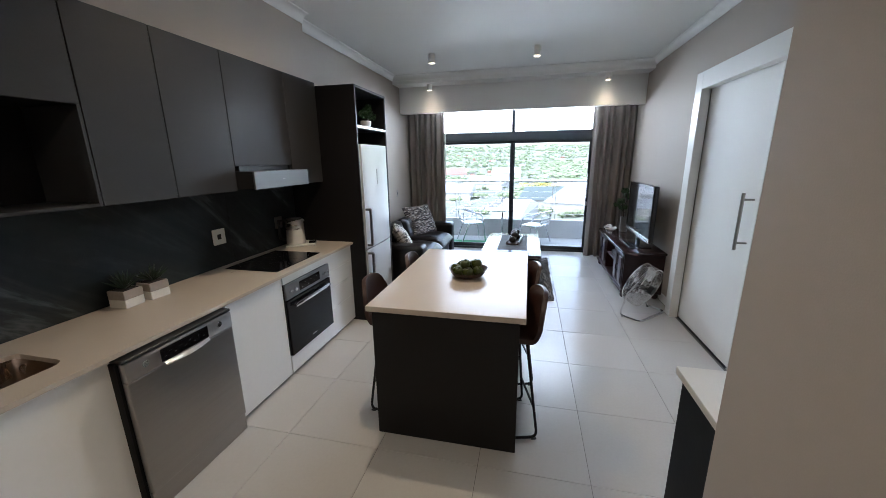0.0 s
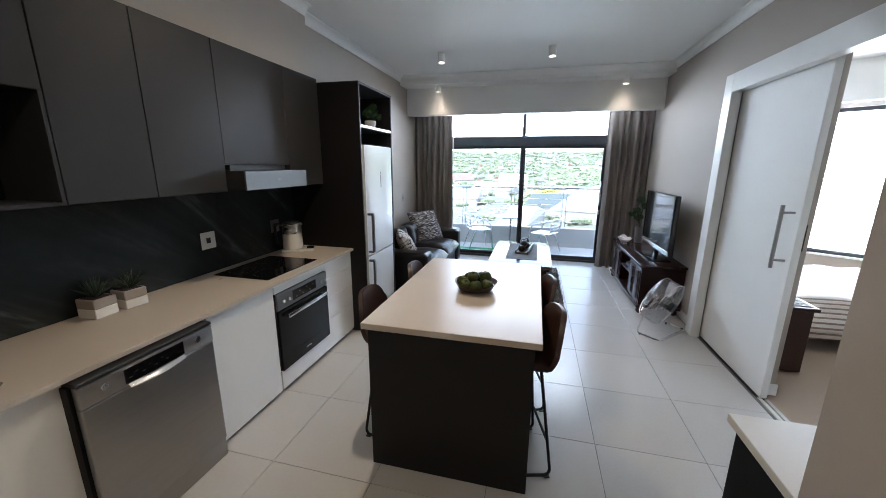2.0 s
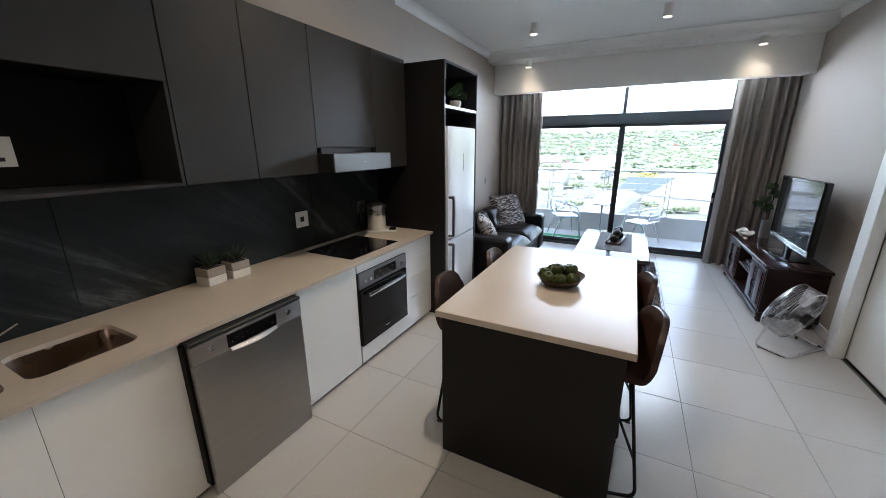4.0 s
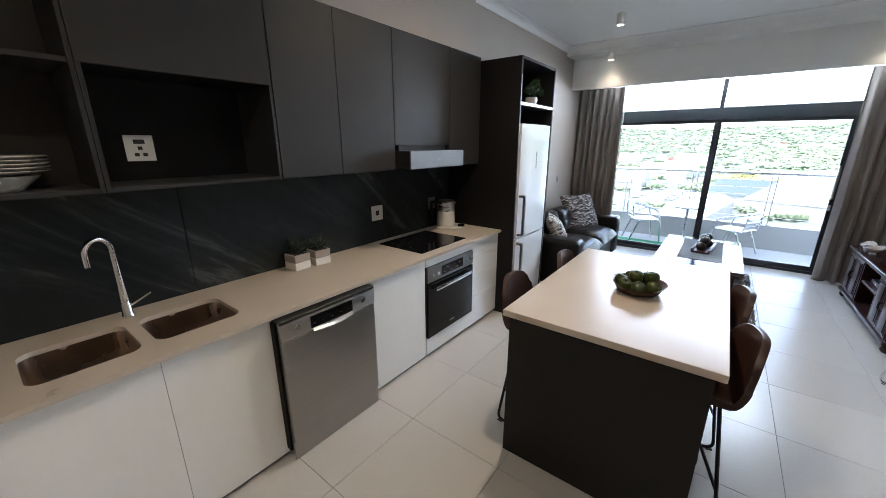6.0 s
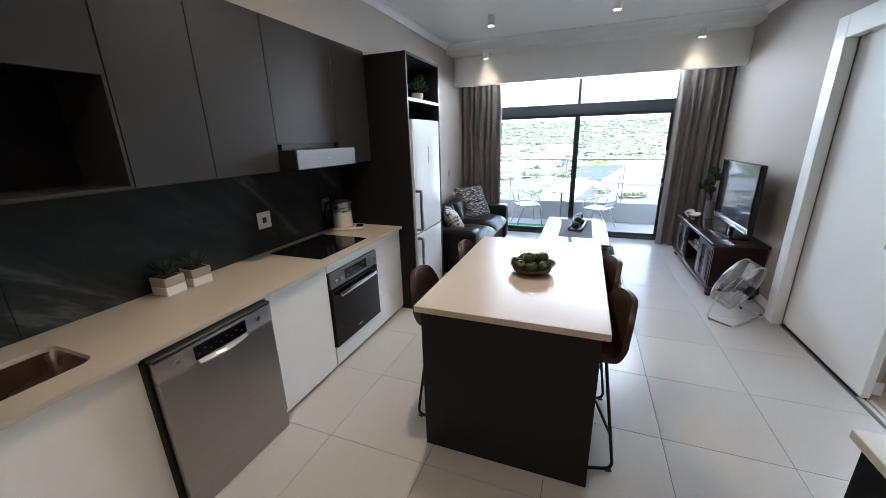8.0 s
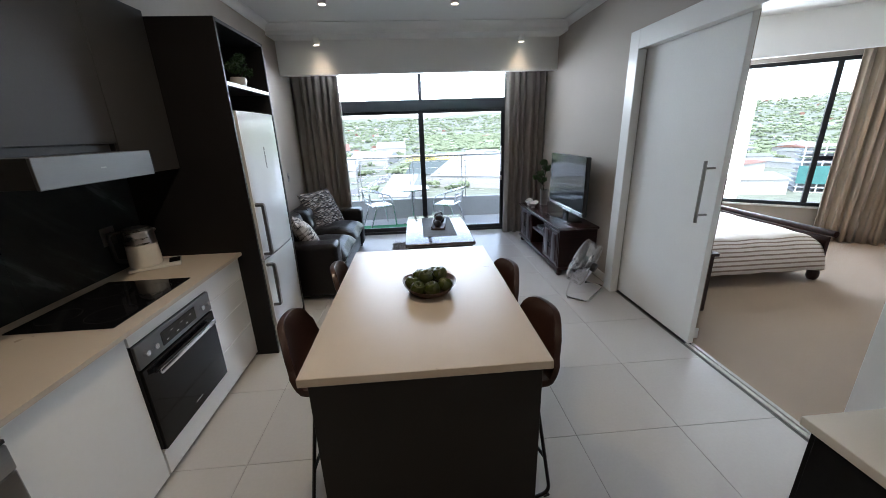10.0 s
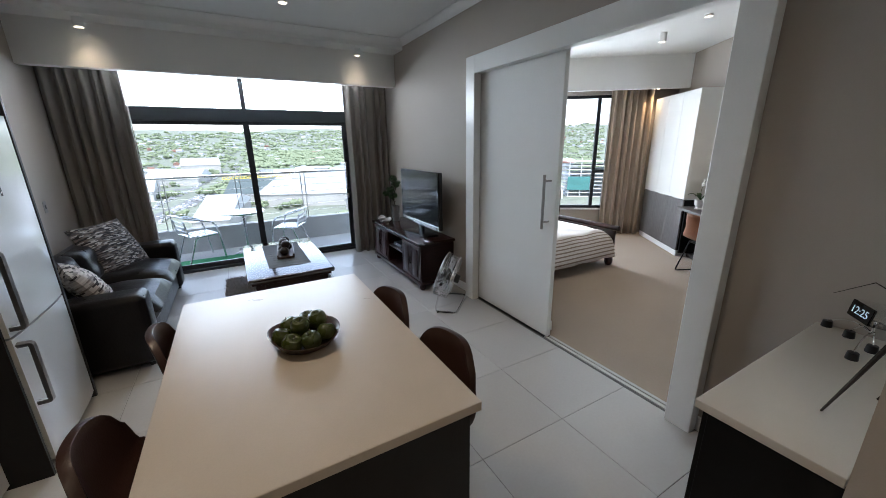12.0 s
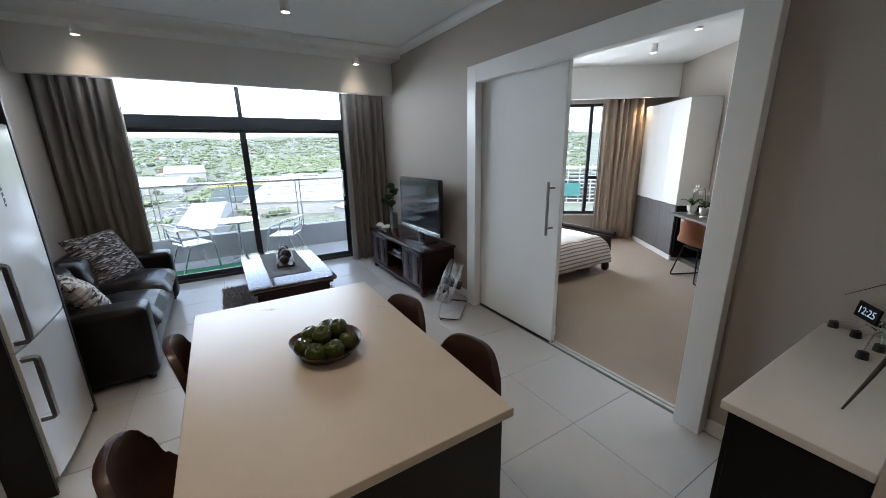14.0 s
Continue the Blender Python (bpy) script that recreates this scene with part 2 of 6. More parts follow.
APPLE = simple("green_apple_skin", (0.052, 0.068, 0.014), 0.28, vary=0.35, scale=12, fine=80, bump=0.02, coat=0.3)
LEAF = simple("green_leaf", (0.030, 0.075, 0.016), 0.5, vary=0.35, scale=20, fine=60, bump=0.05)
DKLEAF = simple("dark_succulent_leaf", (0.020, 0.034, 0.018), 0.5, vary=0.3, scale=30, fine=60)
CERAMIC = simple("white_ceramic", (0.72, 0.70, 0.66), 0.25, vary=0.04, bump=0.01)
GREYCER = simple("raw_grey_ceramic", (0.33, 0.29, 0.255), 0.8, vary=0.10, scale=12)
SOIL = simple("dark_soil", (0.02, 0.015, 0.012), 0.95, vary=0.4, scale=40, bump=0.5)
CARPET = simple("beige_carpet", (0.285, 0.208, 0.138), 0.95, vary=0.10, scale=2.0, fine=240, bump=0.5, sheen=0.3)
RUG = simple("grey_shag_yarn", (0.27, 0.255, 0.25), 0.95, vary=0.45, scale=30, fine=120, bump=0.1)
MATC = simple("charcoal_slatted_mat", (0.05, 0.05, 0.052), 0.7, vary=0.2, scale=20)
GRASS = simple("green_artificial_grass", (0.04, 0.23, 0.09), 0.9, vary=0.25, scale=30, fine=300, bump=0.5)
CONC = simple("grey_painted_concrete", (0.42, 0.42, 0.41), 0.8, vary=0.08, scale=2, fine=70, bump=0.15)
DUVET = stripes("striped_duvet_cloth", (0.76, 0.73, 0.69), (0.30, 0.24, 0.20), 0.058, -0.70, -0.20)
PATCH = patchwork("patchwork_cushion_cloth", [(0.0, (0.018, 0.018, 0.02)), (0.3, (0.07, 0.065, 0.065)), (0.5, (0.20, 0.19, 0.18)), (0.68, (0.42, 0.40, 0.38)), (0.86, (0.14, 0.115, 0.10))], 15.0, 30.0)
PATCH2 = patchwork("pale_patchwork_cushion_cloth", [(0.0, (0.03, 0.03, 0.035)), (0.18, (0.48, 0.46, 0.43)), (0.5, (0.30, 0.29, 0.28)), (0.7, (0.58, 0.56, 0.53)), (0.9, (0.20, 0.185, 0.17))], 17.0, 24.0)
PANE = glass("window_glass", (0.97, 0.99, 0.98))
CLEAR = glass("clear_acrylic", (0.9, 0.92, 0.92), 0.05)
LAMP = glow("warm_lamp_face", (1.0, 0.80, 0.55), 4.0)
DIGIT = glow("pale_clock_digit", (0.62, 0.78, 0.88), 0.045)
PETAL = simple("white_orchid_petal", (0.80, 0.78, 0.74), 0.6, vary=0.05)
TWIG = simple("dark_brown_twig", (0.030, 0.022, 0.016), 0.8, vary=0.3, scale=30, bump=0.3)
METALG = simple("grey_metal_can", (0.30, 0.29, 0.28), 0.35, 0.8, vary=0.1)
FRUITD = simple("dark_brown_fruit", (0.020, 0.013, 0.010), 0.30, vary=0.4, scale=15, fine=60, bump=0.05)


# ---- builders ----
def box_into(bm, x0, x1, y0, y1, z0, z1, bev=0.0, seg=1):
    m = Matrix.Translation(((x0 + x1) / 2, (y0 + y1) / 2, (z0 + z1) / 2)) @ Matrix.Diagonal((x1 - x0, y1 - y0, z1 - z0, 1))
    verts = bmesh.ops.create_cube(bm, size=1.0, matrix=m)["verts"]
    if bev:
        edges = list({e for v in verts for e in v.link_edges})
        bmesh.ops.bevel(bm, geom=edges, offset=bev, segments=seg, affect="EDGES", profile=0.5)
    return bm


def rod_into(bm, p, q, r, r2=None, seg=10, caps=True):
    p, q = Vector(p), Vector(q)
    d = q - p
    m = Matrix.Translation((p + q) / 2) @ d.to_track_quat("Z", "Y").to_matrix().to_4x4()
    bmesh.ops.create_cone(bm, cap_ends=caps, segments=seg, radius1=r, radius2=r if r2 is None else r2, depth=d.length, matrix=m)
    return bm


def tube_into(bm, pts, r, seg=8, closed=False):
    """A round tube along a line of points."""
    pts = [Vector(p) for p in pts]
    n = len(pts)
    rings, up = [], None
    for i, p in enumerate(pts):
        a = pts[i - 1] if i or closed else p
        b = pts[(i + 1) % n] if i < n - 1 or closed else p
        d = (b - a).normalized()
        if up is None:
            up = d.orthogonal().normalized()
        up = (up - d * up.dot(d)).normalized()
        side = d.cross(up)
        rad = r[i] if isinstance(r, (list, tuple)) else r
        rings.append([bm.verts.new(p + rad * (math.cos(k * 2 * math.pi / seg) * up + math.sin(k * 2 * math.pi / seg) * side)) for k in range(seg)])
    for i in range(n if closed else n - 1):
        a, b = rings[i], rings[(i + 1) % n]
        for k in range(seg):
            bm.faces.new((a[k], a[(k + 1) % seg], b[(k + 1) % seg], b[k]))
    if not closed:
        bm.faces.new(rings[0][::-1])
        bm.faces.new(rings[-1])
    return bm


def bend(pts, r=0.03, steps=4):
    """A line of points with its corners rounded."""
    pts = [Vector(p) for p in pts]
    out = [pts[0]]
    for a, b, c in zip(pts, pts[1:], pts[2:]):
        u, v = (a - b), (c - b)
        k = min(r, u.length * 0.45, v.length * 0.45)
        s, e = b + u.normalized() * k, b + v.normalized() * k
        for i in range(steps + 1):
            t = i / steps
            out.append((1 - t) ** 2 * s + 2 * t * (1 - t) * b + t * t * e)
    return out + [pts[-1]]


def lathe_into(bm, profile, seg=24, at=(0, 0, 0)):
    """A turned shape: (radius, height) pairs from one end to the other."""
    at = Vector(at)
    rings = []
    for r, z in profile:
        if r < 1e-5:
            rings.append([bm.verts.new(at + Vector((0, 0, z)))])
        else:
            rings.append([bm.verts.new(at + Vector((r * math.cos(k * 2 * math.pi / seg), r * math.sin(k * 2 * math.pi / seg), z))) for k in range(seg)])
    for a, b in zip(rings, rings[1:]):
        for k in range(seg):
            j = (k + 1) % seg
            if len(a) == 1 and len(b) > 1:
                bm.faces.new((a[0], b[j], b[k]))
            elif len(b) == 1 and len(a) > 1:
                bm.faces.new((a[k], a[j], b[0]))
            elif len(a) > 1:
                bm.faces.new((a[k], a[j], b[j], b[k]))
    return bm


def grid_into(bm, nu, nv, f):
    """A sheet of points f(u, v), u and v from 0 to 1."""
    g = [[bm.verts.new(f(i / nu, j / nv)) for j in range(nv + 1)] for i in range(nu + 1)]
    for i in range(nu):
        for j in range(nv):
            bm.faces.new((g[i][j], g[i + 1][j], g[i + 1][j + 1], g[i][j + 1]))
    return bm


def root(ob):
    while ob.parent:
        ob = ob.parent
    return ob


def part(name, bm, material, parent=None, label="", smooth=False, world_space=False):
    bmesh.ops.recalc_face_normals(bm, faces=bm.faces)
    if world_space and parent:
        bm.transform(root(parent).matrix_basis.inverted())
    me = bpy.data.meshes.new(name)
    bm.to_mesh(me)
    bm.free()
    me.materials.append(material)
    if smooth:
        me.shade_smooth()
        me.set_sharp_from_angle(angle=radians(38))
    ob = new(name, me)
    if parent:
        ob.parent = parent
    return tagged(ob, label)


def thing(name, m, label, category, group=""):
    ob = new(name)
    ob.empty_display_size = 0.1
    ob.matrix_basis = m
    return tagged(ob, label, category, group)


def box(name, parent, mat, x0, x1, y0, y1, z0, z1, bev=0.002, label="", seg=1, ws=False):
    return part(name, box_into(bmesh.new(), x0, x1, y0, y1, z0, z1, bev, seg), mat, parent, label, world_space=ws)


def setting(name, mat, *boxes, label="", category=""):
    bm = bmesh.new()
    for b in boxes:
        box_into(bm, *b)
    return tagged(part(name, bm, mat), label, category, kind="structure")


def rounded(x0, x1, y0, y1, r, n=5):
    out = []
    for cx, cy, a in ((x1 - r, y1 - r, 0), (x0 + r, y1 - r, 90), (x0 + r, y0 + r, 180), (x1 - r, y0 + r, 270)):
        for k in range(n + 1):
            t = radians(a + 90 * k / n)
            out.append((cx + r * math.cos(t), cy + r * math.sin(t)))
    return out


def plate(loops, z0, z1):
    """A slab with an outline and holes."""
    bm = bmesh.new()
    edges = []
    for loop in loops:
        vs = [bm.verts.new((x, y, z0)) for x, y in loop]
        edges += [bm.edges.new((vs[i], vs[(i + 1) % len(vs)])) for i in range(len(vs))]
    bmesh.ops.triangle_fill(bm, use_beauty=True, use_dissolve=False, edges=edges)
    faces = list(bm.faces)
    ext = bmesh.ops.extrude_face_region(bm, geom=faces)
    for v in ext["geom"]:
        if isinstance(v, bmesh.types.BMVert):
            v.co.z = z1
    return bm


def puff_into(bm, sx, sy, sz, n=10, power=2.6, wob=0.0, pinch=0.0):
    """A stuffed cushion about the origin."""
    for s in (1, -1):
        def f(u, v, s=s):
            a, b = 2 * u - 1, 2 * v - 1
            h = max(0.0, (1 - abs(a) ** power)) ** 0.5 * max(0.0, (1 - abs(b) ** power)) ** 0.5
            k = 1 - pinch * (1 - a * a) * b * b - pinch * (1 - b * b) * a * a
            w = wob * noise.noise(Vector((a * 2.1, b * 2.1, s * 3.0)))
            return Vector((a * sx / 2 * k, b * sy / 2 * k, s * (sz / 2) * h + w * h))
        grid_into(bm, n, n, f)
    bmesh.ops.remove_doubles(bm, verts=bm.verts, dist=0.0005)
    return bm


# ---- large structure ----
CEIL, WX, EX, NY = 2.98, -1.88, 1.92, 7.10
KX, PX = -2.11, 0.905
setting("wall_west_kitchen", WALL, (KX - 0.15, KX, -1.6, 4.26, 0, CEIL), (KX, WX, 3.42, 4.26, 2.40, CEIL))
setting("bulkhead_kitchen", WALL, (KX, -1.765, -1.6, 3.42, 2.425, CEIL))
setting("wall_west_living", WALL, (KX - 0.15, WX, 4.26, NY, 0, CEIL))
setting("wall_south", WALL, (KX - 0.15, PX, -1.75, -1.6, 0, CEIL))
setting("wall_pier", WALL, (PX, EX, -1.6, 1.25, 0, CEIL))
setting("wall_east", WALL, (EX, 2.12, 1.10, 2.05, 0, CEIL), (EX, 2.12, 2.05, 4.27, 2.39, CEIL), (EX, 2.12, 4.27, NY, 0, CEIL), (2.005, 2.06, 3.285, 4.27, 0, 2.39))
setting("wall_north", WHITE, (KX - 0.15, -1.45, NY, NY + 0.22, 0, CEIL), (1.40, 3.9, NY, NY + 0.22, 0, CEIL), (-1.45, 1.40, NY, NY + 0.22, 2.62, CEIL))
setting("ceiling", WHITE, (KX - 0.15, 2.12, -1.75, NY + 0.22, CEIL, CEIL + 0.12))
setting("bulkhead_window", WHITE, (WX, EX, 6.33, 6.45, 2.45, CEIL), (WX, EX, 6.02, 6.33, 2.86, CEIL), (WX, EX, 6.45, NY, 2.62, 2.70))


def cove(name, runs):
    """White cove moulding under the ceiling; runs of start, end and the way into the room."""
    bm = bmesh.new()
    for (x0, y0), (x1, y1), (nx, ny) in runs:
        prof = [(0.0, 0.075), (0.008, 0.075), (0.014, 0.05), (0.030, 0.025), (0.055, 0.012), (0.075, 0.008), (0.075, 0.0)]
        a = [bm.verts.new((x0 + nx * d, y0 + ny * d, CEIL - h)) for d, h in prof]
        b = [bm.verts.new((x1 + nx * d, y1 + ny * d, CEIL - h)) for d, h in prof]
        for i in range(len(prof) - 1):
            bm.faces.new((a[i], a[i + 1], b[i + 1], b[i]))
    return tagged(part(name, bm, WHITE, smooth=True), kind="structure")


cove("cornice_trim", [((-1.765, -1.6), (-1.765, 3.42), (1, 0)), ((WX, 3.42), (WX, 6.02), (1, 0)), ((EX, 1.25), (EX, 6.02), (-1, 0)), ((WX, 6.02), (EX, 6.02), (0, -1)), ((PX, -1.6), (PX, 1.25), (-1, 0)), ((PX, 1.25), (EX, 1.25), (0, 1))])
setting("baseboard", TRIM, (EX - 0.014, EX, 1.25, 1.96, 0, 0.09), (EX - 0.014, EX, 4.36, NY, 0, 0.09), (WX, WX + 0.014, 4.27, NY, 0, 0.09), (PX - 0.014, PX, -1.6, 1.25, 0, 0.09), (1.99, 2.072, 3.271, 3.285, 0, 0.09))

# sliding door: lining, leaf, track
door = thing("door_1", pose(1.95, 3.7, 0), "white sliding door, half open, with a steel bar handle", "door")
door["kind"] = "structure"
box("door_leaf", door, DOORW, 1.93, 1.975, 3.195, 4.24, 0.012, 2.345, 0.003, ws=True)
bm = bmesh.new()
rod_into(bm, (1.855, 3.258, 0.985), (1.855, 3.258, 1.42), 0.012, seg=14)
for z in (1.04, 1.37):
    rod_into(bm, (1.855, 3.258, z), (1.932, 3.258, z), 0.008)
part("handle", bm, STEEL, door, "brushed steel bar handle", True, True)
box("lock", door, BOWLW, 1.976, 1.983, 3.196, 3.214, 1.12, 1.30, 0.001, ws=True)
fr = thing("door_frame", pose(1.86, 3.15, 0), "wide white painted frame round the sliding door", "door frame")
fr["kind"] = "structure"
for nm, y0, y1, z0, z1 in (("jamb", 1.958, 2.104, 0, 2.452), ("jamb", 4.222, 4.362, 0, 2.452), ("head", 2.104, 4.222, 2.296, 2.452)):
    box(nm, fr, TRIM, 1.838, 1.918, y0, y1, z0, z1, 0.003, ws=True)
box("lining", fr, TRIM, 1.9195, 2.118, 2.052, 2.102, 0, 2.385, 0.002, ws=True)
box("lining", fr, TRIM, 1.9195, 2.118, 2.112, 3.2, 2.35, 2.388, 0.002, ws=True)
box("track", fr, BLACKP, 1.92, 1.99, 2.135, 4.2, 2.338, 2.349, 0.001, ws=True)
setting("threshold_trim", TILE, (1.925, 1.95, 2.135, 3.215, -0.01, 0.006), (1.965, 1.99, 2.135, 3.2, -0.01, 0.006))

# Black strip fills the floor gap below the leaf as a dark line.
setting("floor_gap_strip", BLACKP, (1.9255, 1.9895, 3.216, 4.24, -0.03, 0.001))

# balcony doors
win = thing("window_1", pose(0, NY, 0), "dark aluminium sliding balcony doors with a fixed light above", "balcony door")
win["kind"] = "structure"
for x0, x1, y0, y1, z0, z1 in ((-1.45, -1.39, 7.0, 7.1, 0, 2.62), (1.345, 1.405, 7.0, 7.1, 0, 2.62), (-1.39, 1.345, 7.0, 7.1, 2.55, 2.62), (-1.39, 1.345, 6.99, 7.1, 2.00, 2.16), (-0.035, 0.02, 7.0, 7.09, 2.16, 2.55), (-1.39, 1.345, 6.99, 7.1, -0.01, 0.035)):
    box("window_frame", win, DARKALU, x0, x1, y0, y1, z0, z1, 0.003, ws=True)
for x0, x1, y in ((-1.39, 0.03, 7.06), (-0.05, 1.345, 7.02)):
    s = box("sash", win, DARKALU, x0, x0 + 0.055, y - 0.016, y + 0.016, 0.035, 2.0, 0.002, ws=True)
    box("stile", s, DARKALU, x1 - 0.055, x1, y - 0.016, y + 0.016, 0.035, 2.0, 0.002, ws=True)
    box("rail", s, DARKALU, x0 + 0.055, x1 - 0.055, y - 0.016, y + 0.016, 0.035, 0.10, 0.002, ws=True)
    box("rail", s, DARKALU, x0 + 0.055, x1 - 0.055, y - 0.016, y + 0.016, 1.955, 2.0, 0.002, ws=True)
    g = box("pane", win, PANE, x0 + 0.055, x1 - 0.055, y - 0.003, y + 0.003, 0.10, 1.955, 0, ws=True)
    g.visible_shadow = False
for x0, x1 in ((-1.39, -0.035), (0.02, 1.345)):
    g = box("pane", win, PANE, x0, x1, 7.05, 7.056, 2.16, 2.55, 0, ws=True)
    g.visible_shadow = False
bm = box_into(bmesh.new(), 1.285, 1.315, 6.97, 7.004, 1.0, 1.42, 0.008, 2)
part("door_handle", bm, ALU, win, "brushed pull handle", True, True)
box("latch", win, WHITE, 1.285, 1.315, 6.985, 7.004, 0.86, 0.93, 0.004, ws=True)


def curtain(name, x0, x1, y, z0, z1, folds, edge=0):
    c = thing(name, pose((x0 + x1) / 2, y, z0), "taupe floor-length curtain drawn aside beside the balcony door", "curtain", "living room curtains")
    def f(u, v, off=0.0):
        x = x0 + (x1 - x0) * u
        w = folds * 2 * math.pi * u
        amp = 0.030 + 0.018 * (1 - v) + 0.012 * noise.noise(Vector((u * 7, 0, name.count("w"))))
        s = math.sin(w + 0.9 * math.sin(w * 0.37 + 1) + 0.25 * (1 - v))
        return Vector((x + 0.012 * math.cos(w * 2) * (1 - v) + 0.006 * noise.noise(Vector((u * 9, v * 4, 1))), y + amp * s + off, z0 + (z1 - z0) * v))
    bm = grid_into(bmesh.new(), folds * 16, 14, f)
    front = part("cloth", bm, CURT, c, smooth=True, world_space=True)
    md = front.modifiers.new("thick", "SOLIDIFY")
    md.thickness = 0.004
    bm = grid_into(bmesh.new(), folds * 16, 4, lambda u, v: f(u, v * 0.0 + (0.985 + 0.035 * v), -0.012))
    part("heading_tape", bm, CURT, c, smooth=True, world_space=True)
    if edge:
        xe = x1 if edge > 0 else x0
        box("lining", c, LINING, min(xe, xe + 0.012 * edge), max(xe, xe + 0.012 * edge), y + 0.02, y + 0.032, z0 + 0.02, z1, 0.001, "pale lining turned over the edge", ws=True)
    box("curtain_rail", c, WHITE, x0, x1 + 0.03 * (edge > 0), y - 0.012, y + 0.012, z1 + 0.045, z1 + 0.07, 0.002, ws=True)
    return c


curtain("curtain", -1.885, -1.20, 6.72, 0.015, 2.55, 7, 1)
curtain("curtain", 1.28, 1.925, 6.72, 0.015, 2.55, 6)


def spot(x, y, z, cone=95, w=SPOT_W, h=0.11, group="ceiling spotlights"):
    s = thing("ceiling_spotlight", pose(x, y, z), "small white cylindrical surface spotlight, lit warm", "ceiling light", group)
    bm = lathe_into(bmesh.new(), [(0.0, 0.0), (0.042, 0.0), (0.042, -h), (0.036, -h), (0.034, -h + 0.022), (0, -h + 0.022)], 20)
    part("housing", bm, WHITE, s, smooth=True)
    bm = lathe_into(bmesh.new(), [(0, -h + 0.018), (0.026, -h + 0.018), (0.026, -h + 0.014), (0, -h + 0.012)], 16)
    part("bulb", bm, LAMP, s, "warm glowing lamp face")
    ld = bpy.data.lights.new("spot", "SPOT")
    ld.energy, ld.color, ld.spot_size, ld.spot_blend, ld.shadow_soft_size = w, (1.0, 0.76, 0.50), radians(cone), 1.0 if cone > 100 else 0.8, 0.03
    lo = new("spot_beam", ld)
    lo.parent = s
    lo.matrix_basis = pose(0, 0, -h - 0.004)
    return s


spot(-0.955, 4.97, CEIL)
spot(0.335, 4.99, CEIL)
spot(-1.32, 6.19, 2.86, w=1.1, h=0.085)
spot(1.36, 6.19, 2.86, w=1.1, h=0.085)
# Four unseen spots added over kitchen and corridor, inferred from their warm light.
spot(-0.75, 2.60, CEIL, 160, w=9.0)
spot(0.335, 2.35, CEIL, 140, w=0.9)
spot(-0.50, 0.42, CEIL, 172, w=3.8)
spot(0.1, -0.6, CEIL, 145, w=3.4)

# ---- kitchen ----
FX = -1.490
spl = thing("wall_splashback", pose(KX, 1.6, 0.872), "dark slate splashback with pale diagonal veins", "splashback")
spl["kind"] = "structure"
for y0, y1 in ((-0.5, 1.083), (1.086, 2.60), (2.603, 3.49)):
    box("slab", spl, SLATE, KX + 0.002, KX + 0.014, y0, y1, 0.872, 1.50, 0.001, ws=True)

def slab_with_sinks(x0, x1, y0, y1, z0, z1, holes):
    """A long slab with rounded cut-outs, listed along y."""
    bm = bmesh.new()
    cuts = [y0]
    for hx0, hx1, hy0, hy1 in holes:
        cuts += [hy0 - 0.02, hy1 + 0.02]
    cuts.append(y1)
    for k in range(0, len(cuts), 2):
        bm.faces.new([bm.verts.new((x, y, z1)) for x, y in ((x0, cuts[k]), (x1, cuts[k]), (x1, cuts[k + 1]), (x0, cuts[k + 1]))])
    for k, (hx0, hx1, hy0, hy1) in enumerate(holes):
        ya, yb = cuts[2 * k + 1], cuts[2 * k + 2]
        loop = rounded(hx0, hx1, hy0, hy1, 0.05)
        n = len(loop)
        lv = [bm.verts.new((x, y, z1)) for x, y in loop]
        corners = [bm.verts.new((x, y, z1)) for x, y in ((x1, yb), (x0, yb), (x0, ya), (x1, ya))]
        q = n // 4
        for c in range(4):
            for i in range(q - 1):
                bm.faces.new((lv[c * q + i], lv[c * q + i + 1], corners[c]))
            j = (c * q + q) % n
            bm.faces.new((lv[c * q + q - 1], lv[j], corners[(c + 1) % 4], corners[c]))
    bmesh.ops.remove_doubles(bm, verts=bm.verts, dist=0.0001)
    ext = bmesh.ops.extrude_face_region(bm, geom=list(bm.faces))
    for v in ext["geom"]:
        if isinstance(v, bmesh.types.BMVert):
            v.co.z = z0
    return bm


top = part("worktop", slab_with_sinks(KX + 0.015, -1.455, -0.5, 3.488, 0.850, 0.872, [(-1.922, -1.590, 0.380, 0.712), (-1.922, -1.605, 0.762, 1.108)]), STONE)
tagged(top, "long pale beige quartz worktop with two sink cut-outs", "worktop")


def sink(x0, x1, y0, y1):
    s = thing("sink_bowl", pose((x0 + x1) / 2, (y0 + y1) / 2, 0.70), "undermounted stainless steel sink bowl in the worktop", "sink", "kitchen sink bowls")
    bm = bmesh.new()
    rings = []
    for ins, z, r in ((-0.012, 0.8495, 0.055), (0.0, 0.8495, 0.05), (0.006, 0.80, 0.05), (0.014, 0.69, 0.045), (0.03, 0.672, 0.04), (0.06, 0.668, 0.03)):
        rings.append([bm.verts.new((x, y, z)) for x, y in rounded(x0 + ins, x1 - ins, y0 + ins, y1 - ins, r)])
    n = len(rings[0])
    for a, b in zip(rings, rings[1:]):
        for k in range(n):
            bm.faces.new((a[k], a[(k + 1) % n], b[(k + 1) % n], b[k]))
    bm.faces.new(rings[-1])
    part("bowl", bm, SINKST, s, smooth=True, world_space=True)
    bm = lathe_into(bmesh.new(), [(0, 0.674), (0.03, 0.674), (0.042, 0.670), (0.042, 0.667)], 18, ((x0 + x1) / 2, (y0 + y1) / 2, 0))
    part("drain", bm, CHROME, s, "chrome drain", True, True)


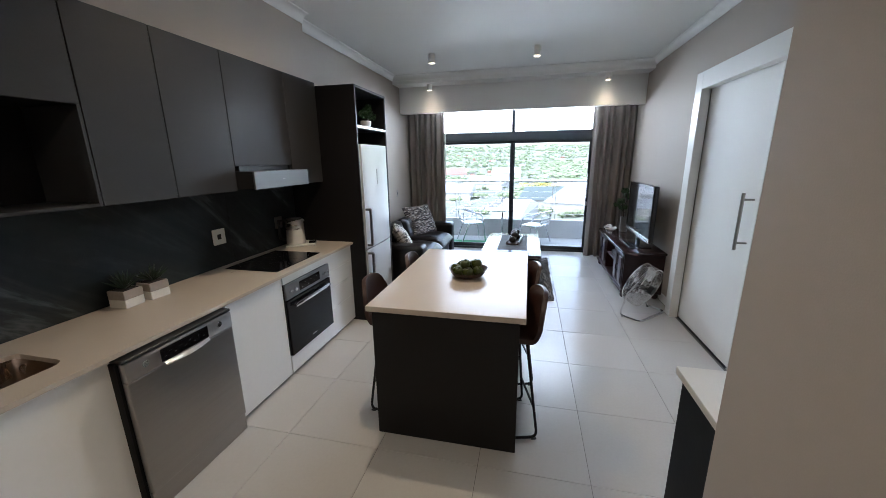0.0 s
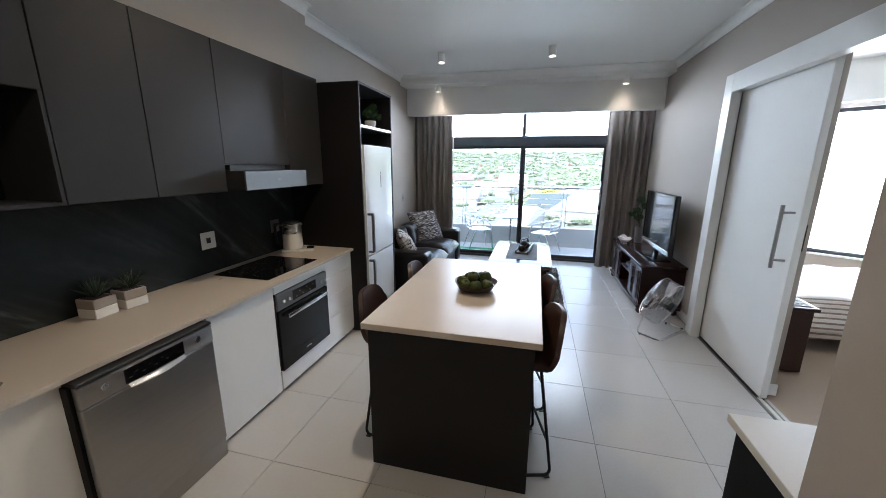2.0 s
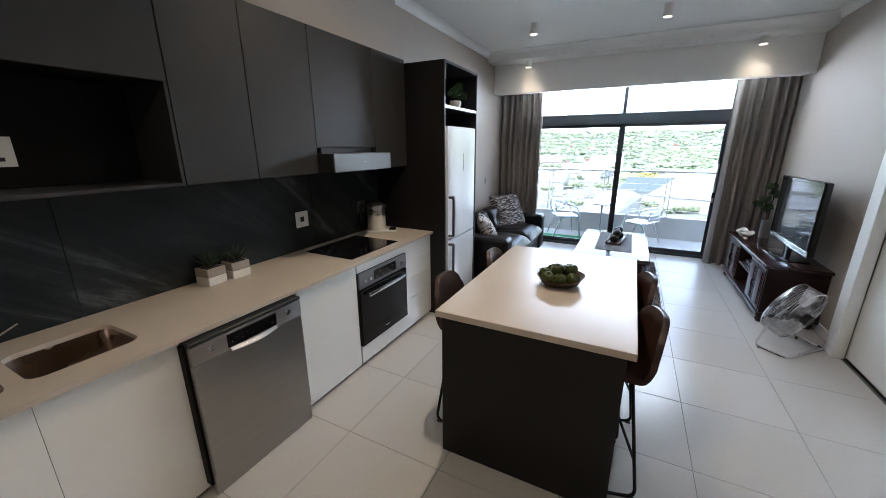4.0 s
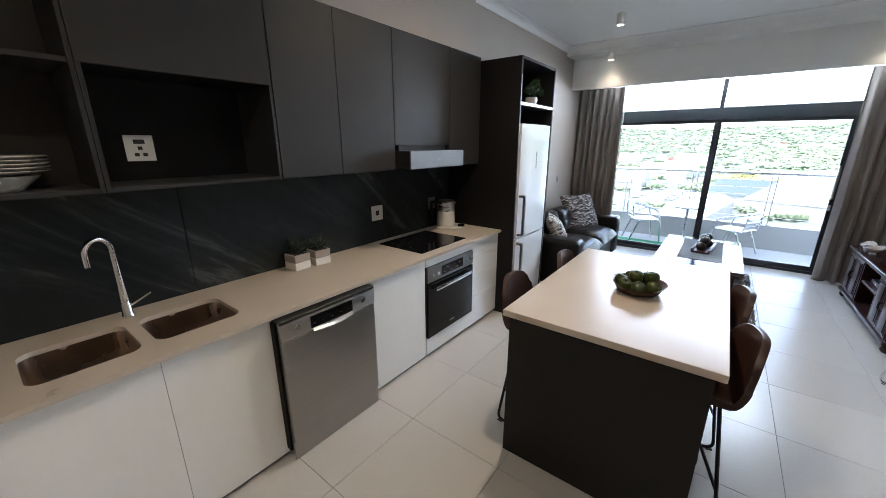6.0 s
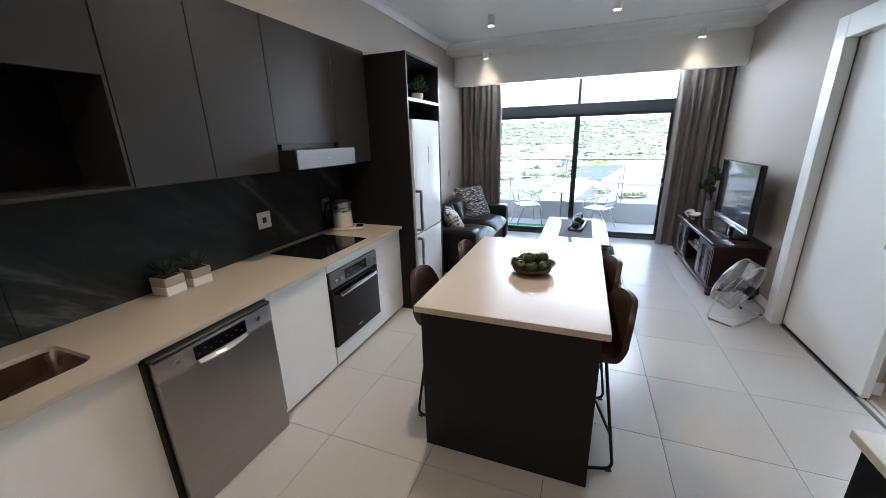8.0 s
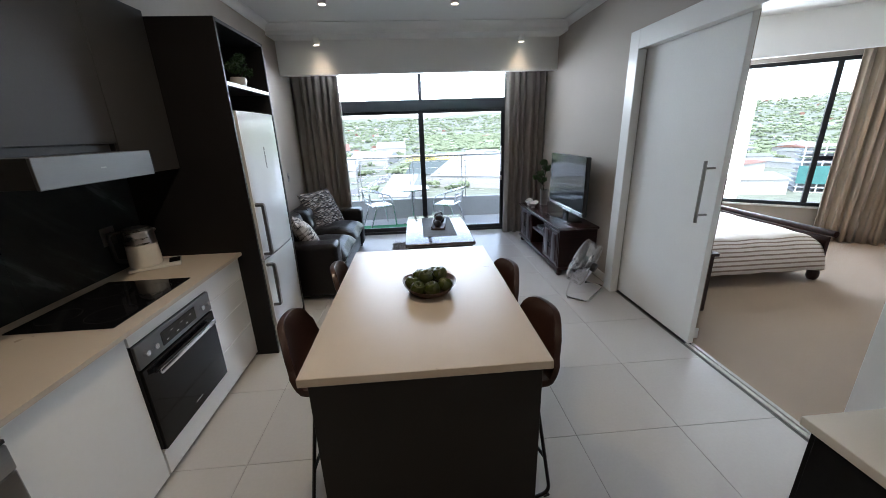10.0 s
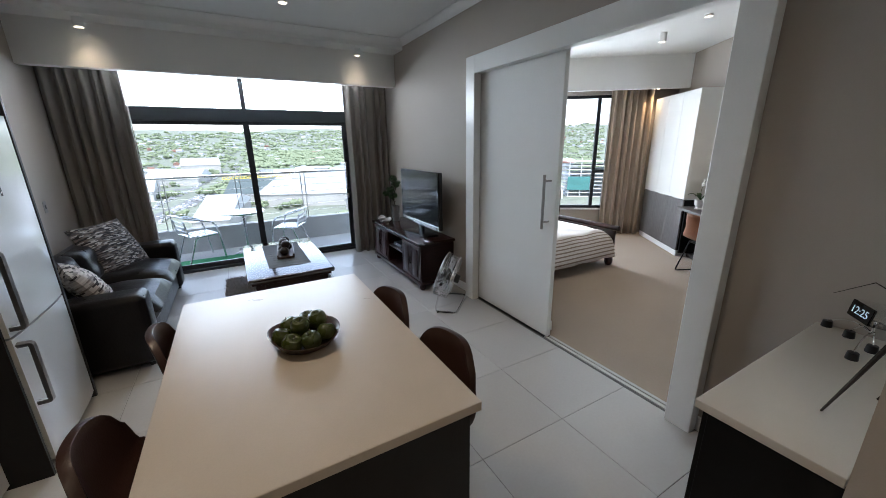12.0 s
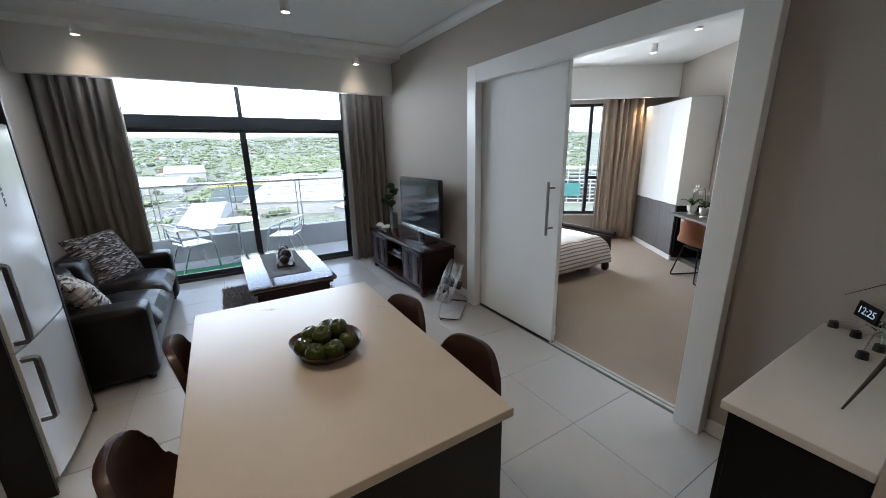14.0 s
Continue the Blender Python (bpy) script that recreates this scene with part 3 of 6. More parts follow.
sink(-1.922, -1.590, 0.380, 0.712)
sink(-1.922, -1.605, 0.762, 1.108)
tap = thing("kitchen_tap", pose(-2.0, 0.755, 0.872), "chrome gooseneck mixer tap behind the sinks", "tap")
bm = lathe_into(bmesh.new(), [(0, 0), (0.027, 0), (0.027, 0.012), (0.022, 0.02), (0.022, 0.07), (0.014, 0.085), (0, 0.085)], 18)
part("body", bm, CHROME, tap, smooth=True)
pts = [(0, 0, 0.08), (0, 0, 0.16), (0, 0, 0.34)] + [(0.5 * q, -0.86 * q, 0.34 + 0.06 * math.sin(radians(a))) for a, q in ((a, 0.058 - 0.058 * math.cos(radians(a))) for a in range(15, 181, 15))] + [(0.058, -0.100, 0.29)]
part("spout", tube_into(bmesh.new(), pts, [0.019, 0.015] + [0.0125] * (len(pts) - 2), 12), CHROME, tap, smooth=True)
part("lever", rod_into(bmesh.new(), (0, 0.02, 0.055), (0.02, 0.10, 0.10), 0.006, 0.0045), CHROME, tap, smooth=True)


def base_unit(y0, y1, label, fronts, category="cabinet"):
    c = thing("base_cabinet", pose(-1.77, (y0 + y1) / 2, 0), label, category, "kitchen base cabinets")
    box("body", c, GLOSSW, KX + 0.016, FX - 0.02, y0 + 0.001, y1 - 0.001, 0.03, 0.64 if "sink" in label else 0.842, 0.001, ws=True)
    box("plinth", c, STEEL, FX - 0.035, FX - 0.025, y0 + 0.001, y1 - 0.001, 0, 0.03, 0.001, ws=True)
    for nm, z0, z1 in fronts:
        d = box(nm, c, GLOSSW, FX - 0.019, FX, y0 + 0.0009, y1 - 0.0009, z0, z1, 0.001, ws=True)
        box("edge_pull", d, TRIM, FX - 0.018, FX + 0.0015, y0 + 0.004, y1 - 0.004, z1 + 0.0006, z1 + 0.0052, 0, ws=True)
    return c


base_unit(-0.5, 0.10, "white gloss base cabinet under the worktop", [("door", 0.03, 0.842)])
base_unit(0.10, 0.729, "white gloss sink cabinet under the worktop", [("door", 0.03, 0.842)])
base_unit(0.729, 1.198, "white gloss sink cabinet under the worktop", [("door", 0.03, 0.842)])
base_unit(1.835, 2.373, "white gloss base cabinet beside the dishwasher", [("door", 0.03, 0.842)])
base_unit(3.025, 3.488, "white gloss four-drawer cabinet beside the oven", [("drawer", 0.03, 0.300), ("drawer", 0.307, 0.502), ("drawer", 0.509, 0.676), ("drawer", 0.683, 0.842)])
ov = thing("oven_cabinet", pose(-1.77, 2.707, 0), "white gloss cabinet housing the built-in oven", "cabinet")
box("body", ov, GLOSSW, KX + 0.016, FX - 0.30, 2.384, 3.030, 0.03, 0.842, 0.001, ws=True)
box("plinth", ov, STEEL, FX - 0.055, FX - 0.045, 2.384, 3.030, 0, 0.03, 0.001, ws=True)
box("side", ov, GLOSSW, FX - 0.30, FX - 0.021, 2.384, 2.392, 0.03, 0.842, 0.001, ws=True)
box("side", ov, GLOSSW, FX - 0.30, FX - 0.021, 3.022, 3.030, 0.03, 0.842, 0.001, ws=True)
box("bottom_panel", ov, GLOSSW, FX - 0.019, FX, 2.385, 3.029, 0.03, 0.172, 0.001, ws=True)
box("top_strip", ov, GLOSSW, FX - 0.019, FX, 2.385, 3.029, 0.776, 0.842, 0.001, ws=True)
oven = thing("oven", pose(-1.5, 2.707, 0.176), "built-in steel and black glass oven below the hob", "oven")
box("body", oven, BLACKP, FX - 0.29, FX - 0.005, 2.394, 3.020, 0.176, 0.772, 0.002, ws=True)
box("control_panel", oven, HOODST, FX - 0.004, FX + 0.012, 2.390, 3.024, 0.648, 0.770, 0.003, "brushed steel control panel", ws=True)
box("display", oven, BLACKG, FX + 0.012, FX + 0.0145, 2.563, 2.861, 0.672, 0.748, 0.001, "black display with small marks", ws=True)
for i in range(6):
    box("mark", oven, ALU, FX + 0.0146, FX + 0.0150, 2.594 + i * 0.042, 2.612 + i * 0.042, 0.690 + 0.03 * (i % 2), 0.694 + 0.03 * (i % 2), 0, ws=True)
for y in (2.444, 2.506, 2.918, 2.980):
    bm = lathe_into(bmesh.new(), [(0, 0.018), (0.014, 0.018), (0.016, 0.0), (0.017, 0)], 16)
    bm.transform(Matrix.Translation((FX + 0.012, y, 0.708)) @ Euler((0, radians(90), 0)).to_matrix().to_4x4())
    part("knob", bm, ALU, oven, "small steel knob", True, True)
box("door", oven, OVENG, FX - 0.004, FX + 0.014, 2.392, 3.022, 0.178, 0.640, 0.003, "black glass oven door", ws=True)
bm = box_into(bmesh.new(), FX + 0.036, FX + 0.05, 2.460, 2.975, 0.576, 0.604, 0.005, 2)
box_into(bm, FX + 0.014, FX + 0.04, 2.470, 2.491, 0.580, 0.600)
box_into(bm, FX + 0.014, FX + 0.04, 2.944, 2.964, 0.580, 0.600)
part("handle", bm, ALU, oven, "broad steel bar handle", True, True)
box("badge", oven, ALU, FX + 0.0145, FX + 0.0149, 2.676, 2.738, 0.228, 0.234, 0, ws=True)

hob = thing("hob", pose(-1.78, 2.7, 0.872), "frameless black glass induction hob set on the worktop", "hob")
box("glass_top", hob, BLACKG, -2.01, -1.54, 2.40, 3.0, 0.8725, 0.878, 0.002, ws=True)
for x, y, r in ((-1.9, 2.55, 0.085), (-1.9, 2.85, 0.1), (-1.66, 2.55, 0.1), (-1.66, 2.85, 0.085)):
    bm = bmesh.new()
    tube_into(bm, [(x + r * math.cos(a), y + r * math.sin(a), 0.8778) for a in np.linspace(0, 2 * math.pi, 40, endpoint=False)], 0.0008, 4, True)
    part("zone_ring", bm, BLACKP, hob, world_space=True)

dw = thing("dishwasher", pose(-1.72, 1.5, 0), "freestanding brushed steel dishwasher under the worktop", "dishwasher")
DY0, DY1, DX = 1.185, 1.797, -1.415
box("body", dw, METALG, KX + 0.02, DX - 0.035, DY0 + 0.005, DY1 - 0.005, 0.02, 0.824, 0.004, ws=True)
box("side_seal", dw, INNER, DX - 0.08, DX - 0.034, DY0 - 0.008, DY0 + 0.006, 0.06, 0.825, 0.002, "black side gasket", ws=True)
# Ledge in black: the dark gap under the worktop is put into its colour.
box("top_ledge", dw, BLACKP, DX - 0.20, DX + 0.002, DY0, DY1, 0.826, 0.842, 0.003, ws=True)
box("door", dw, STEEL, DX - 0.033, DX, DY0 + 0.002, DY1 - 0.002, 0.122, 0.728, 0.006, "brushed steel door", 2, ws=True)
bm = box_into(bmesh.new(), DX - 0.033, DX + 0.004, DY0 + 0.002, DY1 - 0.002, 0.731, 0.824, 0.006, 2)
part("control_fascia", bm, STEEL, dw, "lighter steel control fascia", True, True)
box("display", dw, BLACKG, DX + 0.003, DX + 0.0065, 1.350, 1.625, 0.745, 0.812, 0.002, "black display with small marks", ws=True)
for i in range(9):
    box("mark", dw, ALU, DX + 0.0066, DX + 0.0069, 1.365 + i * 0.028, 1.377 + i * 0.028, 0.767 + 0.016 * (i % 2), 0.770 + 0.016 * (i % 2), 0, ws=True)
bm = bmesh.new()
grid_into(bm, 16, 6, lambda u, v: Vector((DX + 0.004 + 0.030 * math.sin(math.pi * v) * (0.55 + 0.45 * math.sin(math.pi * u)), 1.357 + 0.26 * u, 0.745 - 0.028 * v - 0.012 * math.sin(math.pi * u) * v)))
h = part("handle", bm, CHROME, dw, "curved polished pull handle", True, True)
for y in (1.277, 1.703):
    bm = lathe_into(bmesh.new(), [(0, 0.004), (0.013, 0.004), (0.014, 0), (0.017, 0)], 16)
    bm.transform(Matrix.Translation((DX + 0.0045, y, 0.783)) @ Euler((0, radians(90), 0)).to_matrix().to_4x4())
    part("button", bm, ALU, dw, "round steel button", True, True)
box("kick_plate", dw, STEEL, DX - 0.02, DX - 0.012, DY0 + 0.002, DY1 - 0.002, 0.004, 0.118, 0.001, ws=True)

# wall cupboards
UX, UZ0, UZ1 = -1.735, 1.49, 2.42


def wall_unit(y0, y1, z0=UZ0, label="charcoal wall cupboard with a plain flush door"):
    c = thing("wall_cabinet", pose(-1.92, (y0 + y1) / 2, z0), label, "cabinet", "kitchen wall cabinets")
    box("body", c, CHAR, KX + 0.016, UX - 0.021, y0 + 0.001, y1 - 0.001, z0, UZ1, 0.001, ws=True)
    box("door", c, CHAR, UX - 0.019, UX, y0 + 0.0022, y1 - 0.0022, z0 + 0.001, UZ1 - 0.002, 0.0015, ws=True)
    return c


wall_unit(1.478, 1.882)
wall_unit(1.882, 2.352)
wall_unit(2.352, 3.005, 1.665, "shorter charcoal wall cupboard above the cooker hood")
wall_unit(3.005, 3.488)
wall_unit(-0.5, 0.02)
nic = thing("niche_cabinet", pose(-1.92, 1.11, UZ0), "charcoal wall unit with an open shade-dark niche under a flap", "cabinet")
NY0, NY1, NZ = 0.745, 1.476, 1.955
box("flap_door", nic, CHAR, UX - 0.019, UX + 0.004, NY0, NY1 - 0.004, NZ + 0.004, UZ1, 0.0015, ws=True)
box("side", nic, CHAR, KX + 0.016, UX, NY0, NY0 + 0.016, UZ0, NZ + 0.004, 0.001, ws=True)
box("side", nic, CHAR, KX + 0.016, UX, NY1 - 0.016, NY1 - 0.001, UZ0, NZ + 0.004, 0.001, ws=True)
box("bottom", nic, CHAR, KX + 0.016, UX, NY0 + 0.016, NY1 - 0.016, UZ0, UZ0 + 0.016, 0.001, ws=True)
# Back and top take the near-black board, so the niche's shade is in colour.
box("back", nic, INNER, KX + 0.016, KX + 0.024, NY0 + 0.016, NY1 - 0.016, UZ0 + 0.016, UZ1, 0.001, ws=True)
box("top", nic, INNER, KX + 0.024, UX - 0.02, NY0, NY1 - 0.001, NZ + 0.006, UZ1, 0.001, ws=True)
she = thing("open_shelf_unit", pose(-1.92, 0.38, UZ0), "charcoal open shelf unit holding stacked crockery", "shelf")
box("back", she, CHAR, KX + 0.016, KX + 0.024, 0.022, 0.742, UZ0, UZ1, 0.001, ws=True)
box("side", she, CHAR, KX + 0.024, UX, 0.728, 0.743, UZ0, UZ1, 0.001, ws=True)
box("side", she, CHAR, KX + 0.024, UX, 0.022, 0.037, UZ0, UZ1, 0.001, ws=True)
for z in (UZ0, 1.955, UZ1 - 0.018):
    box("shelf", she, CHAR, KX + 0.024, UX - 0.01, 0.037, 0.728, z, z + 0.018, 0.001, ws=True)


def socket(name, m, w, h, holes, label, mat=TRIM):
    s = thing(name, m, label, "power socket")
    box("plate", s, mat, -w / 2, w / 2, -0.004, 0.0, -h / 2, h / 2, 0.002)
    for x, z, a, b in holes:
        box("hole", s, BLACKP, x - a, x + a, -0.006, -0.0042, z - b, z + b, 0.0005)
    return s


socket("power_socket", pose(KX + 0.025, 0.965, 1.655, 0, 0, 90), 0.115, 0.12, [(0, 0.03, 0.022, 0.010), (0, 0.0, 0.009, 0.008), (-0.016, -0.030, 0.009, 0.008), (0.016, -0.030, 0.009, 0.008)], "white power socket in the dark wall niche")
socket("power_socket", pose(KX + 0.015, 2.475, 1.115, 0, 0, 90), 0.125, 0.125, [(0, 0, 0.018, 0.020)], "white isolator switch on the slate splashback")
socket("power_socket", pose(KX + 0.015, 3.20, 1.11, 0, 0, 90), 0.11, 0.115, [(0, 0.01, 0.02, 0.012)], "grey socket on the slate splashback behind the kettle", METALG)

hood = thing("cooker_hood", pose(-1.85, 2.68, 1.5), "slim slide-out cooker hood with a steel front", "cooker hood")
box("body", hood, CHAR, KX + 0.016, -1.60, 2.356, 3.0, 1.505, 1.625, 0.002, ws=True)
box("vent_body", hood, BLACKP, KX + 0.016, UX - 0.01, 2.40, 2.96, 1.625, 1.664, 0.001, ws=True)
box("front", hood, HOODST, -1.60, -1.585, 2.352, 3.004, 1.500, 1.625, 0.002, "brushed steel front", ws=True)
box("badge", hood, METALG, -1.585, -1.5845, 2.66, 2.69, 1.56, 1.566, 0, ws=True)

# fridge tower
TX, TY0, TY1, TZ = -1.33, 3.49, 4.255, 2.39
tow = thing("fridge_housing", pose(-1.72, 3.87, 0), "tall charcoal fridge housing with an open shelf on top", "cabinet")
# South-facing side takes the darker copy: its shade is put into the colour.
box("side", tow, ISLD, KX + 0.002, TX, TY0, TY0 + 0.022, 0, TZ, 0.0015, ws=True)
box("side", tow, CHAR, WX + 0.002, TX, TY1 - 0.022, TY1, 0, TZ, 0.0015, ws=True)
box("top", tow, CHAR, KX + 0.002, TX, TY0 + 0.022, TY1 - 0.022, TZ - 0.022, TZ, 0.001, ws=True)
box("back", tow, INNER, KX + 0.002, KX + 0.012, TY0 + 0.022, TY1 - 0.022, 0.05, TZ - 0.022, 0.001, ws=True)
box("shelf", tow, CHAR, KX + 0.012, TX - 0.004, TY0 + 0.022, TY1 - 0.022, 2.005, 2.025, 0.001, ws=True)
box("shelf_edge", tow, TRIM, TX - 0.004, TX - 0.001, TY0 + 0.022, TY1 - 0.022, 2.003, 2.028, 0, "pale shelf edging", ws=True)
fri = thing("fridge_freezer", pose(-1.7, 3.87, 0), "glossy white fridge freezer with two long steel handles", "fridge")
FY0, FY1 = 3.555, 4.21
box("body", fri, METALG, KX + 0.03, TX - 0.05, FY0 + 0.01, FY1 - 0.01, 0.01, 1.845, 0.004, ws=True)
for nm, z0, z1 in (("freezer_door", 0.06, 0.775), ("fridge_door", 0.787, 1.85)):
    bm = bmesh.new()
    def df(u, v, z0=z0, z1=z1):
        y = FY0 + (FY1 - FY0) * u
        return Vector((TX + 0.014 - 0.014 * abs(2 * u - 1) ** 3.0, y, z0 + (z1 - z0) * v))
    grid_into(bm, 16, 1, df)
    ext = bmesh.ops.extrude_face_region(bm, geom=list(bm.faces))
    for v in ext["geom"]:
        if isinstance(v, bmesh.types.BMVert):
            v.co.x = TX - 0.048
    d = part(nm, bm, FRIDGE, fri, "glossy white door", True, True)
    a, b = (0.40, 0.735) if nm == "freezer_door" else (0.825, 1.20)
    pts = bend([(TX + 0.0, FY0 + 0.022, a), (TX + 0.055, FY0 + 0.022, a), (TX + 0.055, FY0 + 0.022, b), (TX + 0.0, FY0 + 0.022, b)], 0.012, 3)
    part("handle", tube_into(bmesh.new(), pts, 0.015, 4), STEEL, d, "steel handle", True, True)
box("display", fri, BLACKP, TX + 0.013, TX + 0.0145, 3.875, 3.895, 1.44, 1.60, 0.001, "narrow dark display strip", ws=True)
for i in range(5):
    box("mark", fri, TRIM, TX + 0.0146, TX + 0.0149, 3.88, 3.89, 1.455 + i * 0.028, 1.463 + i * 0.028, 0, ws=True)

# island
isl = thing("kitchen_island", pose(-0.155, 2.65, 0), "charcoal kitchen island with a pale beige stone top", "kitchen island")
bm = bmesh.new()
box_into(bm, -0.600, 0.318, 1.932, 3.352, 0.834, 0.868, 0.002, 1)
part("top", bm, STONE, isl, "pale beige quartz top", world_space=True)
box("end_panel", isl, ISLD, -0.570, 0.285, 1.95, 1.985, 0, 0.833, 0.0015, ws=True)
box("end_panel", isl, ISLD, -0.570, 0.285, 3.29, 3.325, 0, 0.833, 0.0015, ws=True)
box("core", isl, ISLD, -0.225, -0.06, 1.985, 3.29, 0, 0.833, 0.0015, ws=True)


# ---- bar stools ----
def shell_into(bm, seat_z, back_z, half, depth, wrap=0.10):
    """A bucket seat: front edge, seat, curved back."""
    key = [(depth * 0.50, seat_z - 0.012), (depth * 0.42, seat_z + 0.004), (0.0, seat_z - 0.012), (-depth * 0.34, seat_z - 0.004), (-depth * 0.52, seat_z + 0.06), (-depth * 0.60, (seat_z + back_z) / 2), (-depth * 0.68, back_z)]
    def prof(v):
        t = v * (len(key) - 1)
        i = min(int(t), len(key) - 2)
        k = t - i
        p0, p1, p2, p3 = (key[max(0, min(len(key) - 1, i + d))] for d in (-1, 0, 1, 2))
        return [0.5 * (2 * b + (c - a) * k + (2 * a - 5 * b + 4 * c - d) * k * k + (3 * b - a - 3 * c + d) * k ** 3) for a, b, c, d in zip(p0, p1, p2, p3)]
    def f(u, v):
        a = 2 * u - 1
        y, z = prof(v)
        lift = max(0.0, (v - 0.45) / 0.55)
        w = half * (0.94 + 0.10 * math.sin(math.pi * min(1, v * 1.2)) - 0.16 * lift ** 3)
        round_top = max(0.0, (v - 0.7) / 0.3) * 0.075 * abs(a) ** 4.5
        return Vector((a * w, y + wrap * lift * abs(a) ** 2.2, z + 0.045 * abs(a) ** 3 * (1 - lift) * math.sin(math.pi * min(1, v * 1.6 + 0.1)) - round_top - 0.03 * (abs(a) ** 3) * max(0, 0.2 - v) / 0.2))
    return grid_into(bm, 14, 20, f)


def stool(m):
    s = thing("bar_stool", m, "brown leather bucket bar stool with black steel sled legs", "bar stool", "bar stools at the island")
    sh = part("seat_shell", shell_into(bmesh.new(), 0.645, 0.918, 0.204, 0.39, 0.050), LEATHER, s, "brown stitched leather", True)
    md = sh.modifiers.new("thick", "SOLIDIFY")
    md.thickness, md.offset = 0.028, -1
    bv = sh.modifiers.new("soft", "BEVEL")
    bv.width, bv.segments, bv.limit_method = 0.012, 3, "ANGLE"
    for sx in (-1, 1):
        pts = bend([(sx * 0.10, 0.12, 0.625), (sx * 0.185, 0.185, 0.012), (sx * 0.185, -0.195, 0.012), (sx * 0.10, -0.13, 0.625)], 0.045, 5)
        part("sled_leg", tube_into(bmesh.new(), pts, 0.0085, 8), BLACKM, s, smooth=True)
        for y in (0.165, -0.175):
            part("foot_pad", box_into(bmesh.new(), sx * 0.185 - 0.011, sx * 0.185 + 0.011, y - 0.016, y + 0.016, 0.0, 0.008, 0.002), BLACKP, s)
    part("foot_rest", tube_into(bmesh.new(), [(-0.162, 0.168, 0.20), (0.162, 0.168, 0.20)], 0.008, 8), BLACKM, s, smooth=True)
    part("brace", tube_into(bmesh.new(), [(-0.158, -0.176, 0.20), (0.158, -0.176, 0.20)], 0.008, 8), BLACKM, s, smooth=True)
    part("under_frame", box_into(bmesh.new(), -0.12, 0.12, -0.13, 0.13, 0.612, 0.63, 0.003), BLACKM, s)
    return s


st = stool(pose(0.176, 2.228, 0, 0, 0, 105))
copy_thing(st, pose(0.154, 2.790, 0, 0, 0, 105))
copy_thing(st, pose(-0.505, 2.315, 0, 0, 0, -92))
copy_thing(st, pose(-0.425, 2.965, 0, 0, 0, -90))

# ---- fruit ----
def apple_mesh():
    bm = lathe_into(bmesh.new(), [(0, -0.024), (0.012, -0.030), (0.022, -0.031), (0.034, -0.020), (0.0405, 0.002), (0.038, 0.020), (0.028, 0.033), (0.016, 0.036), (0.007, 0.030), (0, 0.024)], 20)
    return bm


fb = thing("fruit_bowl", pose(-0.108, 2.615, 0.868, 0, 0, 10), "shallow dark carved wooden bowl on the island", "bowl")
def bowl_ring(r, z, n=28):
    return [Vector((1.03 * r * math.cos(a) * (1 + 0.04 * math.cos(3 * a)), 1.18 * r * math.sin(a) * (1 + 0.04 * math.cos(2 * a + 0.5)), z + 0.006 * math.cos(2 * a) * (z > 0.03))) for a in np.linspace(0, 2 * math.pi, n, endpoint=False)]
bm = bmesh.new()
rings = [[bm.verts.new(p) for p in bowl_ring(r, z)] for r, z in ((0.075, 0.0), (0.108, 0.014), (0.132, 0.048), (0.137, 0.053), (0.130, 0.051), (0.104, 0.020), (0.07, 0.008))]
for a, b in zip(rings, rings[1:]):
    for k in range(28):
        bm.faces.new((a[k], a[(k + 1) % 28], b[(k + 1) % 28], b[k]))
bm.faces.new(rings[0][::-1])
bm.faces.new(rings[-1])
part("bowl_body", bm, BOWLW, fb, smooth=True)
ap = part("apple_first", apple_mesh(), APPLE, smooth=True)
ap.name = "apple"
tagged(ap, "glossy green apple lying in the wooden bowl", "apple", "apples in the bowl")
APPLES = [(-0.070, -0.060, 0.043, 20, 0), (0.0, -0.086, 0.043, -15, 60), (0.075, -0.056, 0.043, 30, 120), (-0.084, 0.020, 0.043, 15, 80), (-0.012, -0.005, 0.080, 12, 300), (0.066, 0.012, 0.080, -14, 40), (-0.032, 0.075, 0.056, -25, 20), (0.050, 0.086, 0.056, 10, 200)]
for i, (x, y, z, tilt, turn) in enumerate(APPLES):
    m = pose(-0.108, 2.615, 0.868, 0, 0, 10) @ pose(x, y, z, tilt, tilt * 0.5, turn)
    if i == 0:
        ap.matrix_basis = m
        part("stem", tube_into(bmesh.new(), [(0, 0, 0.024), (0.002, 0, 0.034), (0.005, 0.002, 0.043)], 0.0014, 6), TWIG, ap)
        part("calyx", lathe_into(bmesh.new(), [(0, -0.026), (0.006, -0.029), (0.007, -0.032), (0, -0.030)], 8), TWIG, ap)
    else:
        copy_thing(ap, m)


